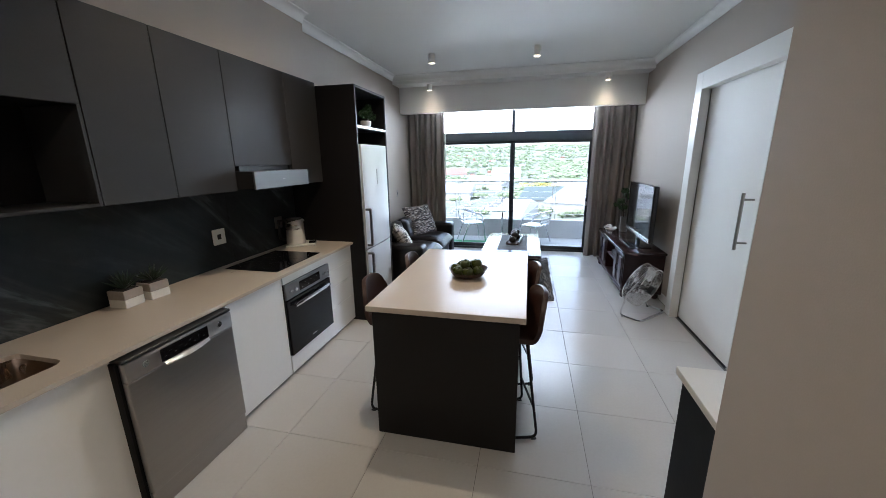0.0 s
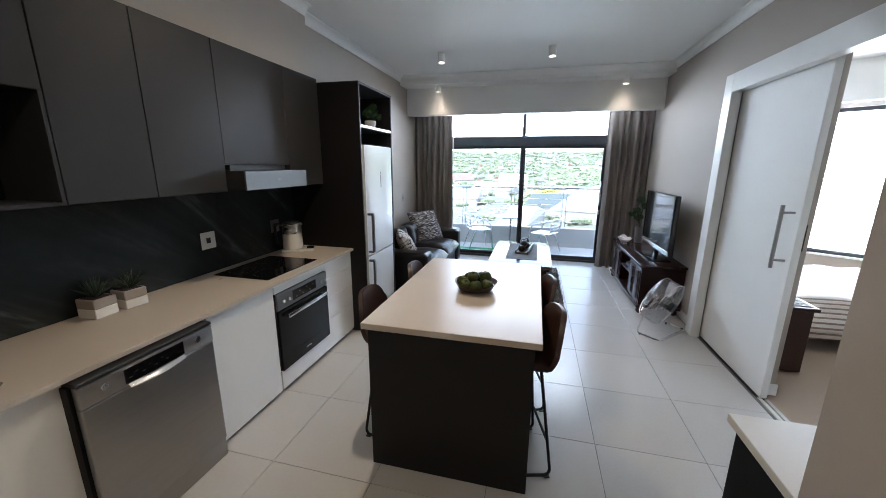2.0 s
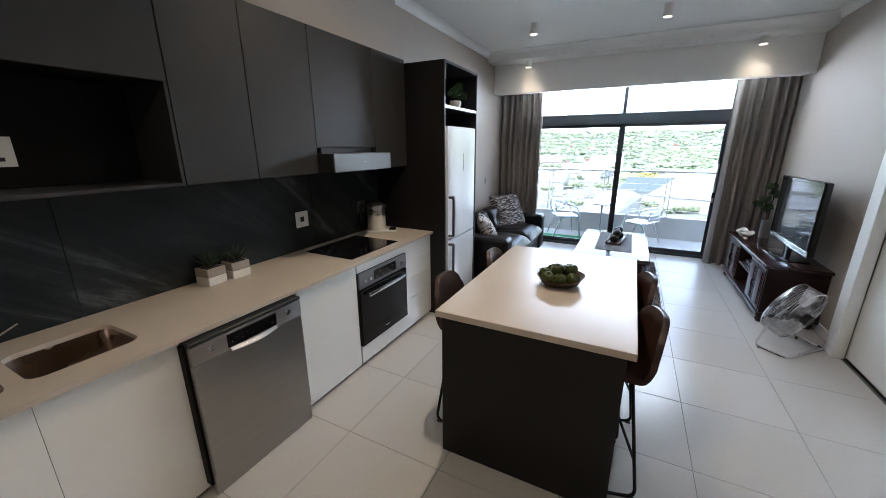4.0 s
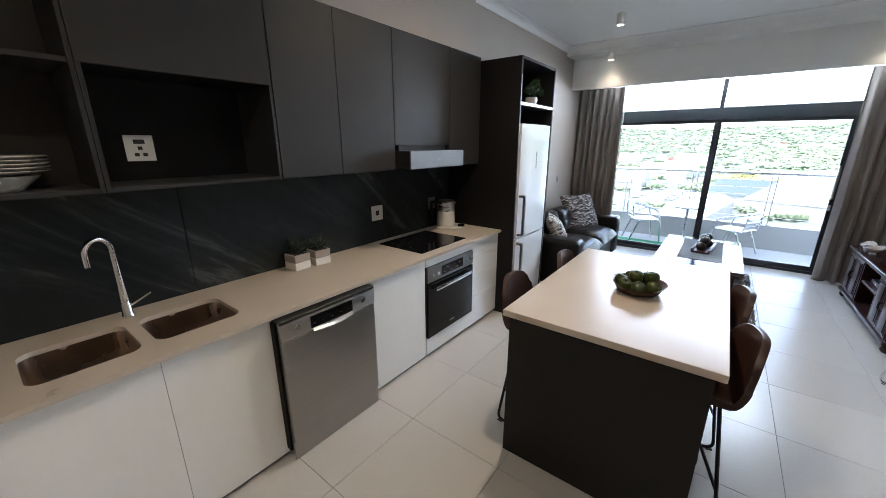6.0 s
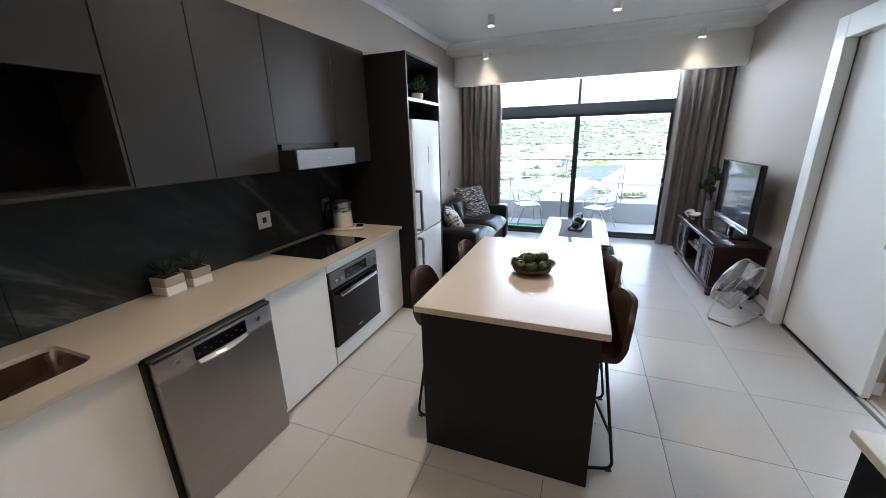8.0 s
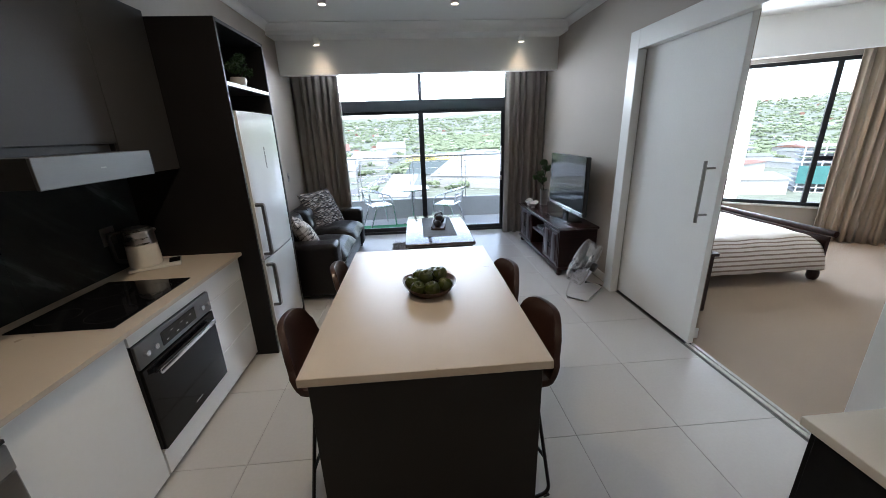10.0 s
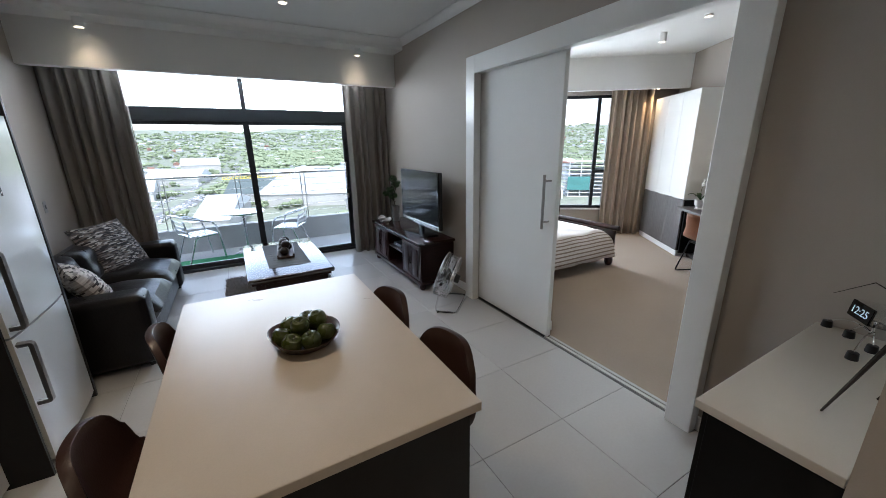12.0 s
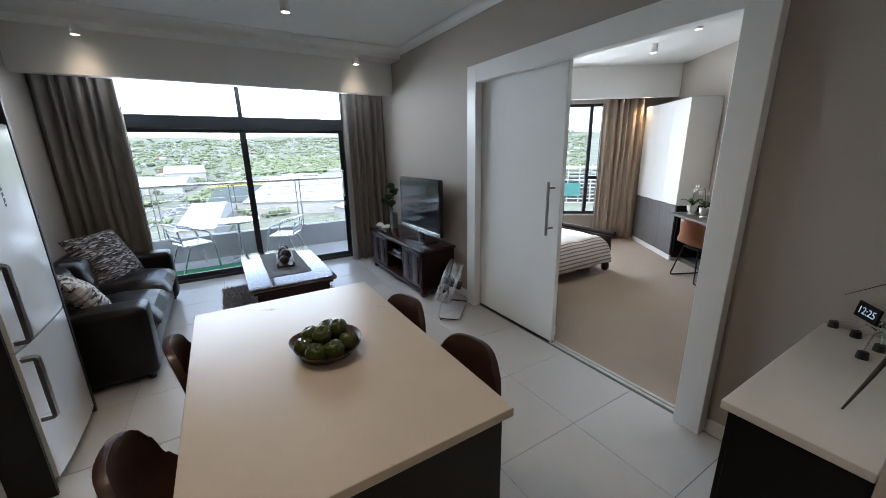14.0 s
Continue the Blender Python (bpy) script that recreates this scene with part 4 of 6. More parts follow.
# ---- small things in the kitchen ----
def succulent(x, y, rz):
    p = thing("succulent_pot", pose(x, y, 0.872, 0, 0, rz) @ Matrix.Diagonal((1.12, 1.12, 1.15, 1)), "square two-tone white and grey ceramic pot with a spiky succulent", "potted plant", "succulents on the worktop")
    box("pot_base", p, CERAMIC, -0.052, 0.052, -0.052, 0.052, 0, 0.045, 0.003, "white glazed base")
    bm = plate([[(-0.052, -0.052), (0.052, -0.052), (0.052, 0.052), (-0.052, 0.052)]], 0.045, 0.088)
    box("pot_rim", p, GREYCER, -0.052, 0.052, -0.052, 0.052, 0.045, 0.090, 0.003, "raw grey upper half")
    bm.free()
    box("soil", p, SOIL, -0.043, 0.043, -0.043, 0.043, 0.086, 0.0915, 0.001)
    bm = bmesh.new()
    rnd = random.Random(int(y * 100))
    for k in range(26):
        a, e, l = rnd.uniform(0, 6.28), radians(rnd.uniform(25, 85)), rnd.uniform(0.06, 0.105)
        d = Vector((math.cos(a) * math.cos(e), math.sin(a) * math.cos(e), math.sin(e)))
        b0 = Vector((0, 0, 0.090)) + d * 0.004
        mid = b0 + d * l * 0.45
        rod_into(bm, b0, mid, 0.004, 0.0062, 5)
        rod_into(bm, mid, b0 + d * l, 0.0062, 0.0004, 5)
    part("leaves", bm, DKLEAF, p, "dark pointed leaves")


succulent(-2.000, 1.660, 4)
succulent(-1.985, 1.812, -3)
ket = thing("kettle", pose(-1.955, 3.255, 0.872, 0, 0, -150) @ Matrix.Diagonal((1.26, 1.26, 1.24, 1)), "steel and cream electric kettle standing on its base", "kettle")
part("base", box_into(bmesh.new(), -0.150, 0.075, -0.075, 0.075, 0, 0.018, 0.008, 2), CERAMIC, ket, "cream power base", True)
part("base_display", box_into(bmesh.new(), -0.146, -0.095, -0.045, 0.045, 0.0185, 0.0205, 0.001), BLACKG, ket, "dark display strip")
part("lower_body", lathe_into(bmesh.new(), [(0, 0.02), (0.070, 0.02), (0.072, 0.03), (0.068, 0.135), (0, 0.135)], 28), CERAMIC, ket, "cream lower body", True)
part("upper_body", lathe_into(bmesh.new(), [(0, 0.1355), (0.0678, 0.1355), (0.0665, 0.208), (0.060, 0.213), (0, 0.212)], 28), STEELH, ket, "brushed steel upper body", True)
part("lid", lathe_into(bmesh.new(), [(0.059, 0.2135), (0.057, 0.221), (0.045, 0.223), (0, 0.224)], 24), BLACKP, ket, "black lid", True)
part("handle", tube_into(bmesh.new(), bend([(0.055, 0, 0.205), (0.115, 0, 0.205), (0.115, 0, 0.06), (0.066, 0, 0.05)], 0.03, 5), 0.010, 8), BLACKP, ket, "black loop handle", True)
part("spout", rod_into(bmesh.new(), (-0.05, 0, 0.190), (-0.072, 0, 0.206), 0.014, 0.008, 10), STEELH, ket, "", True)


def plates(x, y, z, n):
    s = thing("plate_stack", pose(x, y, z), "stack of cream dinner plates on a bowl on the open shelf", "plates")
    part("bowl", lathe_into(bmesh.new(), [(0, 0), (0.045, 0), (0.05, 0.008), (0.095, 0.05), (0.10, 0.056), (0.093, 0.054), (0.048, 0.014), (0, 0.010)], 32), CERAMIC, s, "", True)
    for i in range(n):
        part("plate", lathe_into(bmesh.new(), [(0, 0.058 + i * 0.013), (0.07, 0.058 + i * 0.013), (0.128, 0.072 + i * 0.013), (0.130, 0.075 + i * 0.013), (0.07, 0.063 + i * 0.013), (0, 0.063 + i * 0.013)], 36), CERAMIC, s, "", True)


plates(-1.90, 0.50, UZ0 + 0.018, 5)
bw = thing("serving_bowl", pose(-1.90, 0.45, 1.973), "cream ceramic bowl on the upper open shelf", "bowl")
part("body", lathe_into(bmesh.new(), [(0, 0), (0.04, 0), (0.045, 0.01), (0.10, 0.06), (0.12, 0.085), (0.114, 0.085), (0.09, 0.06), (0.04, 0.018), (0, 0.014)], 32), CERAMIC, bw, "", True)


def leaf_cloud(bm, centre, rad, count, size, seed, flat=1.0):
    rnd = random.Random(seed)
    for k in range(count):
        d = Vector((rnd.gauss(0, 1), rnd.gauss(0, 1), rnd.gauss(0, 1))).normalized() * rnd.uniform(0.35, 1.0)
        c = Vector(centre) + Vector((d.x * rad, d.y * rad, d.z * rad * flat))
        n = (d + 0.8 * Vector((rnd.uniform(-1, 1), rnd.uniform(-1, 1), rnd.uniform(-0.2, 1)))).normalized()
        t = n.orthogonal().normalized()
        t = (Matrix.Rotation(rnd.uniform(0, 6.28), 3, n) @ t)
        b = n.cross(t)
        s = size * rnd.uniform(0.6, 1.3)
        p = [c - t * s, c + b * s * 0.45 + n * s * 0.12, c + t * s, c - b * s * 0.45 + n * s * 0.12]
        bm.faces.new([bm.verts.new(q) for q in p])


def potted(name, m, pot, clumps, label, pot_mat, size=0.016, count=140, stems=()):
    p = thing(name, m, label, "potted plant")
    part("pot", lathe_into(bmesh.new(), pot, 24), pot_mat, p, "", True)
    bm = bmesh.new()
    for (c, r, fl), i in zip(clumps, range(99)):
        leaf_cloud(bm, c, r, count, size, i * 7 + 3, fl)
    part("foliage", bm, LEAF, p, "clumps of small green leaves")
    bm = bmesh.new()
    for line in stems:
        tube_into(bm, line, 0.004, 6)
    part("stems", bm, TWIG, p, "thin brown stems")
    return p


potted("potted_plant", pose(-1.43, 3.93, 2.026), [(0, 0), (0.042, 0), (0.058, 0.05), (0.055, 0.075), (0.049, 0.075), (0.05, 0.055), (0, 0.055)], [((0.0, 0.03, 0.16), 0.075, 0.8), ((0.03, 0.10, 0.13), 0.055, 0.7), ((0.0, -0.05, 0.14), 0.06, 0.8), ((0.02, 0.03, 0.21), 0.05, 0.8)], "small bushy green plant in a pale ceramic pot", CERAMIC, 0.014, 150, [[(0, 0, 0.05), (0, 0.01, 0.17)], [(0, 0, 0.05), (0.02, 0.06, 0.12), (0.03, 0.10, 0.14)]])

# ---- sideboard by the pier ----
sb = thing("sideboard", pose(1.37, 1.42, 0), "dark sideboard with a pale stone top beside the doorway", "sideboard")
box("top", sb, STONEG, 0.908, 1.918, 1.252, 1.592, 0.842, 0.872, 0.002, "quartz top paled by a wall reflection put into its colour", ws=True)
# Darker than the island's laminate: the sideboard's shade is put into the colour.
box("body", sb, INNER, 0.930, 1.916, 1.252, 1.556, 0.06, 0.841, 0.001, ws=True)
box("end_panel", sb, INNER, 0.926, 0.9295, 1.252, 1.558, 0.0, 0.841, 0.001, ws=True)
for k in range(2):
    box("door", sb, INNER, 0.932 + k * 0.492, 1.422 + k * 0.492, 1.557, 1.575, 0.07, 0.838, 0.0015, ws=True)
box("plinth", sb, INNER, 0.95, 1.91, 1.26, 1.54, 0, 0.06, 0.001, ws=True)
CLOCK = pose(1.772, 1.452, 0.872, 0, 0, -140)
clk = thing("desk_clock", CLOCK, "small chrome framed flip clock on splayed rubber-tipped legs", "clock")
bm = box_into(bmesh.new(), -0.062, 0.062, 0.0, 0.10, 0.105, 0.175, 0.006, 2)
bm.transform(Matrix.Translation((0, 0, 0.14)) @ Euler((radians(-8), 0, 0)).to_matrix().to_4x4() @ Matrix.Translation((0, 0, -0.14)))
part("case", bm, CLEAR, clk, "clear acrylic case", True)
bm = box_into(bmesh.new(), -0.060, 0.060, -0.004, 0.004, 0.107, 0.173, 0.002)
bm.transform(Matrix.Translation((0, 0, 0.14)) @ Euler((radians(-8), 0, 0)).to_matrix().to_4x4() @ Matrix.Translation((0, 0, -0.14)))
face = part("face", bm, BLACKG, clk, "black clock face")
fc = bpy.data.curves.new("digits", "FONT")
fc.body, fc.size, fc.align_x, fc.align_y, fc.extrude = "12:25", 0.042, "CENTER", "CENTER", 0.0006
tmp = new("digits_text", fc)
bpy.context.view_layer.update()
dm = bpy.data.meshes.new_from_object(tmp)
bpy.data.objects.remove(tmp)
dm.materials.clear()
dm.materials.append(DIGIT)
dg = new("digits", dm)
dg.parent = clk
dg.matrix_basis = Matrix.Translation((0, -0.0055, 0.14)) @ Euler((radians(82), 0, 0)).to_matrix().to_4x4()
tagged(dg, "pale glowing digits reading 12:25")
part("stem", rod_into(bmesh.new(), (0, 0.05, 0.055), (0, 0.05, 0.108), 0.006), CHROME, clk, "", True)
for k, (wx, wy) in enumerate(((1.893, 1.556), (1.842, 1.476), (1.630, 1.417), (1.758, 1.395))):
    q = CLOCK.inverted() @ Vector((wx, wy, 0.872))
    dx, dy = q.x, q.y - 0.05
    part("leg", tube_into(bmesh.new(), bend([(0, 0.05, 0.06), (dx * 0.5, 0.05 + dy * 0.5, 0.075), (dx, 0.05 + dy, 0.03)], 0.03, 4), 0.003, 6), CHROME, clk, "thin chrome leg", True)
    part("rubber_foot", lathe_into(bmesh.new(), [(0, 0), (0.019, 0), (0.016, 0.028), (0, 0.030)], 12, (dx, 0.05 + dy, 0)), BLACKP, clk, "black rubber foot", True)

# branch arrangement standing in a vase at the pier
br = thing("dry_branch_arrangement", pose(1.62, 1.30, 0.872), "tall dry dark twigs rising from the sideboard", "dried branches")
bm = bmesh.new()
rnd = random.Random(5)
tube_into(bm, [(-0.46, 0.07, 0.006), (-0.30, 0.05, 0.07), (-0.13, 0.03, 0.14)], [0.003, 0.006, 0.008], 7)
trunk = [(-0.13, 0.03, 0.14), (-0.08, 0.02, 0.19), (-0.03, 0.009, 0.245), (-0.005, 0.005, 0.36), (0.024, 0.0, 0.534), (0.03, 0.0, 0.80)]
tube_into(bm, trunk, [0.006, 0.007, 0.007, 0.006, 0.005, 0.003], 7)
for k in range(170):
    b = Vector(trunk[rnd.choice((2, 2, 3, 3, 3, 4, 4, 5))]) + Vector((rnd.uniform(-0.05, 0.05), 0, rnd.uniform(-0.05, 0.06)))
    d = Vector((rnd.uniform(-0.7, 0.6), rnd.uniform(-0.1, 0.5), rnd.uniform(-0.1, 1))).normalized()
    l = rnd.uniform(0.035, 0.105)
    pts = [b]
    for s in range(4):
        d = (d + 1.25 * Vector((rnd.uniform(-1, 1), rnd.uniform(-0.5, 0.8), rnd.uniform(-0.6, 0.8)))).normalized()
        q = pts[-1] + d * l / 4
        q.y = max(q.y, -0.03)
        pts.append(q)
    tube_into(bm, pts, [0.0022, 0.0019, 0.0016, 0.0012, 0.0006], 5)
tube_into(bm, [(-0.03, 0.009, 0.26), (-0.06, 0.108, 0.321), (-0.12, 0.185, 0.270)], [0.003, 0.002, 0.001], 5)
part("twigs", bm, TWIG, br, "", True)
part("lower_stem", tube_into(bmesh.new(), [(-0.24, 0.0, 0.004), (-0.10, -0.02, 0.045)], 0.004, 6), TWIG, br)

# ---- sofa ----
so = thing("sofa", pose(-1.42, 5.45, 0), "black-brown leather two-seat sofa against the wall", "sofa")
SY0, SY1 = 4.42, 6.50
part("base", box_into(bmesh.new(), -1.85, -1.03, SY0 + 0.06, SY1 - 0.06, 0.05, 0.29, 0.02, 2), SOFA, so, "", True, True)
part("back_frame", box_into(bmesh.new(), -1.865, -1.70, SY0 + 0.02, SY1 - 0.02, 0.05, 0.72, 0.05, 4), SOFA, so, "", True, True)
for y0, y1 in ((SY0, SY0 + 0.26), (SY1 - 0.26, SY1)):
    part("arm", box_into(bmesh.new(), -1.85, -0.985, y0, y1, 0.05, 0.615, 0.055, 5), SOFA, so, "", True, True)
for y in (SY0 + 0.655, SY1 - 0.655):
    bm = puff_into(bmesh.new(), 0.72, 0.775, 0.27, 14, 5.0, 0.02)
    bm.transform(Matrix.Translation((-1.315, y, 0.365)))
    part("seat_cushion", bm, SOFA, so, "creased leather", True, True)
    bm = puff_into(bmesh.new(), 0.42, 0.775, 0.22, 14, 4.5, 0.02)
    bm.transform(Matrix.Translation((-1.635, y, 0.575)) @ Euler((0, radians(78), 0)).to_matrix().to_4x4())
    part("back_cushion", bm, SOFA, so, "creased leather", True, True)
for x in (-1.8, -1.05):
    for y in (SY0 + 0.1, SY1 - 0.1):
        part("foot", lathe_into(bmesh.new(), [(0, 0), (0.02, 0), (0.028, 0.052), (0, 0.052)], 12, (x, y, 0)), BLACKP, so, world_space=True)


def cushion(m, mat, label, s=0.50):
    bm = puff_into(bmesh.new(), s, s, 0.19, 16, 2.4, 0.012, 0.06)
    c = part("cushion", bm, mat, None, smooth=True)
    c.matrix_basis = m
    tagged(c, label, "cushion", "sofa cushions")
    return c


cushion(pose(-1.47, 6.02, 0.655, 0, 0, 0) @ pose(0, 0, 0, 62, 0, 62), PATCH, "dark grey and brown patchwork cushion leaning on the sofa back", 0.62)
cushion(pose(-1.40, 4.86, 0.62, 0, 0, 0) @ pose(0, 0, 0, 60, 0, 112), PATCH2, "pale grey patchwork cushion leaning on the sofa arm", 0.44)

# ---- rug and coffee table ----
rug = thing("shaggy_rug", pose(0.08, 5.38, 0), "silver-grey shaggy rug under the coffee table", "rug")
RX0, RX1, RY0, RY1 = -0.55, 0.66, 4.45, 6.40
part("backing", box_into(bmesh.new(), RX0, RX1, RY0, RY1, 0.0, 0.008, 0.002), RUG, rug, world_space=True)
rnd = np.random.RandomState(3)
N = 15000
base = np.stack([rnd.uniform(RX0, RX1, N), rnd.uniform(RY0, RY1, N), np.full(N, 0.006)], 1)
lean = rnd.normal(0, 0.018, (N, 2))
hgt = rnd.uniform(0.022, 0.045, N)
ang = rnd.uniform(0, math.pi, N)
wv = np.stack([np.cos(ang), np.sin(ang), np.zeros(N)], 1) * 0.0035
tip = base + np.stack([lean[:, 0], lean[:, 1], hgt], 1)
vs = np.stack([base - wv, base + wv, tip], 1).reshape(-1, 3)
me = bpy.data.meshes.new("pile")
me.from_pydata(vs.tolist(), [], np.arange(3 * N).reshape(-1, 3).tolist())
me.materials.append(RUG)
pile = new("pile", me)
pile.parent = rug
pile.matrix_parent_inverse = rug.matrix_basis.inverted()
tagged(pile, "long tufted yarn", kind="stuff")

ct = thing("coffee_table", pose(0.14, 5.35, 0), "low dark mahogany coffee table with a heavy moulded top", "coffee table")
CX0, CX1, CY0, CY1 = -0.300, 0.495, 4.74, 6.19
bm = box_into(bmesh.new(), CX0, CX1, CY0, CY1, 0.435, 0.478, 0.012, 3)
part("top", bm, TOPWOOD, ct, "polished dark top", True, True)
bm = box_into(bmesh.new(), CX0 + 0.03, CX1 - 0.03, CY0 + 0.03, CY1 - 0.03, 0.405, 0.434, 0.008, 2)
part("moulding", bm, MAHOG, ct, "", True, True)
for nm, x0, x1, y0, y1 in (("apron", CX0 + 0.07, CX1 - 0.07, CY0 + 0.07, CY0 + 0.095), ("apron", CX0 + 0.07, CX1 - 0.07, CY1 - 0.095, CY1 - 0.07), ("apron", CX0 + 0.07, CX0 + 0.095, CY0 + 0.095, CY1 - 0.095), ("apron", CX1 - 0.095, CX1 - 0.07, CY0 + 0.095, CY1 - 0.095)):
    box(nm, ct, MAHOG, x0, x1, y0, y1, 0.29, 0.404, 0.003, ws=True)
for x in (CX0 + 0.105, CX1 - 0.105):
    for y in (CY0 + 0.105, CY1 - 0.105):
        bm = box_into(bmesh.new(), x - 0.042, x + 0.042, y - 0.042, y + 0.042, 0.008, 0.40, 0.006, 2)
        part("leg", bm, MAHOG, ct, "", True, True)
box("lower_shelf", ct, MAHOG, CX0 + 0.08, CX1 - 0.08, CY0 + 0.08, CY1 - 0.08, 0.12, 0.145, 0.003, ws=True)
tm = thing("table_mat", pose(0.13, 5.42, 0.478), "dark slatted place mat laid across the coffee table", "place mat")
for k in range(11):
    box("slat", tm, MATC, -0.09, 0.315, 5.02 + k * 0.091, 5.02 + k * 0.091 + 0.087, 0.4782, 0.4825, 0.001, ws=True)
tr = thing("wooden_tray", pose(0.130, 5.55, 0.483, 0, 0, 84), "dark carved wooden tray on the place mat", "tray")
part("tray_base", box_into(bmesh.new(), -0.25, 0.25, -0.09, 0.09, 0, 0.022, 0.008, 2), BOWLW, tr, "", True)
for s in (-1, 1):
    part("rim", box_into(bmesh.new(), -0.25, 0.25, s * 0.081 - 0.009, s * 0.081 + 0.009, 0.022, 0.045, 0.004, 2), BOWLW, tr, "", True)
fruit = [(-0.17, 0.01, 0.056), (-0.06, 0.02, 0.056), (0.05, -0.015, 0.056), (0.16, 0.01, 0.056), (-0.115, -0.01, 0.115), (0.0, 0.01, 0.12), (0.11, 0.0, 0.115)]
for k, (x, y, z) in enumerate(fruit):
    bm = bmesh.new()
    bmesh.ops.create_icosphere(bm, subdivisions=2, radius=0.050)
    for v in bm.verts:
        v.co *= 1 + 0.10 * noise.noise(v.co * 28 + Vector((k * 3.1, 0, 0)))
        v.co.x *= 1.25
    o = part("decorative_fruit", bm, FRUITD, None, smooth=True)
    o.matrix_basis = pose(0.130, 5.55, 0.483, 0, 0, 84) @ pose(x, y, z + 0.008, 10 * k, 0, 40 * k)
    tagged(o, "shiny dark brown decorative fruit piled on the tray", "ornament", "ornaments on the tray")

# ---- television and its stand ----
ts = thing("tv_stand", pose(1.66, 5.48, 0), "dark mahogany television stand with panelled doors and bun feet", "tv stand")
VX, VY0, VY1 = 1.465, 4.735, 6.28
part("top", box_into(bmesh.new(), VX - 0.03, 1.916, VY0 - 0.03, VY1 + 0.03, 0.555, 0.585, 0.008, 3), STANDTOP, ts, "polished dark top", True, True)
box("side", ts, MAHOGX, VX, 1.91, VY0, VY0 + 0.022, 0.085, 0.554, 0.002, ws=True)
box("side", ts, MAHOGX, VX, 1.91, VY1 - 0.022, VY1, 0.085, 0.554, 0.002, ws=True)
box("back", ts, INNER, 1.895, 1.91, VY0 + 0.022, VY1 - 0.022, 0.10, 0.554, 0.001, ws=True)
part("bottom", box_into(bmesh.new(), VX - 0.02, 1.91, VY0 - 0.02, VY1 + 0.02, 0.07, 0.105, 0.006, 2), MAHOG, ts, "", True, True)
MY = (VY0 + 0.52, VY1 - 0.52)
for y in MY:
    box("divider", ts, MAHOG, VX, 1.895, y - 0.011, y + 0.011, 0.106, 0.554, 0.001, ws=True)
box("shelf", ts, MAHOG, VX + 0.01, 1.895, MY[0] + 0.011, MY[1] - 0.011, 0.325, 0.345, 0.001, ws=True)
box("apron", ts, MAHOG, VX - 0.004, VX + 0.014, VY0 + 0.022, VY1 - 0.022, 0.525, 0.554, 0.001, ws=True)
for a, b in ((VY0 + 0.024, MY[0] - 0.012), (MY[1] + 0.012, VY1 - 0.024)):
    half = (b - a) / 2
    for k in range(2):
        y0 = a + k * half + 0.002
        y1 = y0 + half - 0.004
        d = part("door", box_into(bmesh.new(), VX - 0.006, VX + 0.010, y0, y1, 0.112, 0.522, 0.002), MAHOG, ts, world_space=True)
        for z0, z1 in ((0.15, 0.485),):
            part("raised_panel", box_into(bmesh.new(), VX - 0.016, VX - 0.006, y0 + 0.05, y1 - 0.05, z0, z1, 0.006, 2), MAHOG, d, "", True, True)
            for yy in (y0 + 0.028, y1 - 0.028):
                part("bead", box_into(bmesh.new(), VX - 0.012, VX - 0.006, yy - 0.007, yy + 0.007, z0 - 0.015, z1 + 0.015, 0.003), MAHOG, d, "", True, True)
        bm = bmesh.new()
        yk = y1 - 0.012 if k == 0 else y0 + 0.012
        tube_into(bm, bend([(VX - 0.008, yk, 0.36), (VX - 0.03, yk, 0.35), (VX - 0.03, yk, 0.29), (VX - 0.008, yk, 0.28)], 0.012, 3), 0.0045, 6)
        part("drop_handle", bm, BLACKM, d, "black iron drop handle", True, True)
for x in (VX + 0.03, 1.85):
    for y in (VY0 + 0.03, VY1 - 0.03):
        part("bun_foot", lathe_into(bmesh.new(), [(0, 0), (0.022, 0), (0.038, 0.022), (0.038, 0.045), (0.024, 0.062), (0.034, 0.070), (0, 0.070)], 16, (x, y, 0)), MAHOG, ts, "", True, True)
dv = thing("set_top_box", pose(1.64, 5.55, 0.345), "small grey decoder box on the stand shelf", "decoder")
box("body", dv, BLACKP, 1.52, 1.70, 5.42, 5.68, 0.3455, 0.39, 0.003, ws=True)
for k in range(3):
    box("mark", dv, ALU, 1.5185, 1.5195, 5.45 + k * 0.07, 5.49 + k * 0.07, 0.36, 0.378, 0, ws=True)
tv = thing("television", pose(1.690, 5.19, 0.585, 0, 0, -90), "black flat-screen television with a silver lower bezel", "television")
part("screen", box_into(bmesh.new(), -0.475, 0.475, -0.010, 0.0, 0.175, 0.745, 0.003), SCREEN, tv, "dark glossy screen")
part("casing", box_into(bmesh.new(), -0.505, 0.505, 0.001, 0.05, 0.115, 0.775, 0.012, 3), BLACKP, tv, "", True)
for nm, x0, x1, z0, z1 in (("bezel", -0.505, -0.475, 0.17, 0.775), ("bezel", 0.475, 0.505, 0.17, 0.775), ("bezel", -0.475, 0.475, 0.745, 0.775)):
    part(nm, box_into(bmesh.new(), x0, x1, -0.013, 0.0, z0, z1, 0.003), BLACKG, tv)
part("lower_bezel", box_into(bmesh.new(), -0.505, 0.505, -0.014, 0.0, 0.115, 0.17, 0.005, 2), ALU, tv, "silver lower bezel", True)
part("neck", box_into(bmesh.new(), -0.05, 0.05, 0.0, 0.04, 0.012, 0.17, 0.006, 2), BLACKG, tv, "", True)
part("foot", box_into(bmesh.new(), -0.26, 0.26, -0.13, 0.12, 0.0, 0.014, 0.006, 2), BLACKG, tv, "glossy black foot", True)

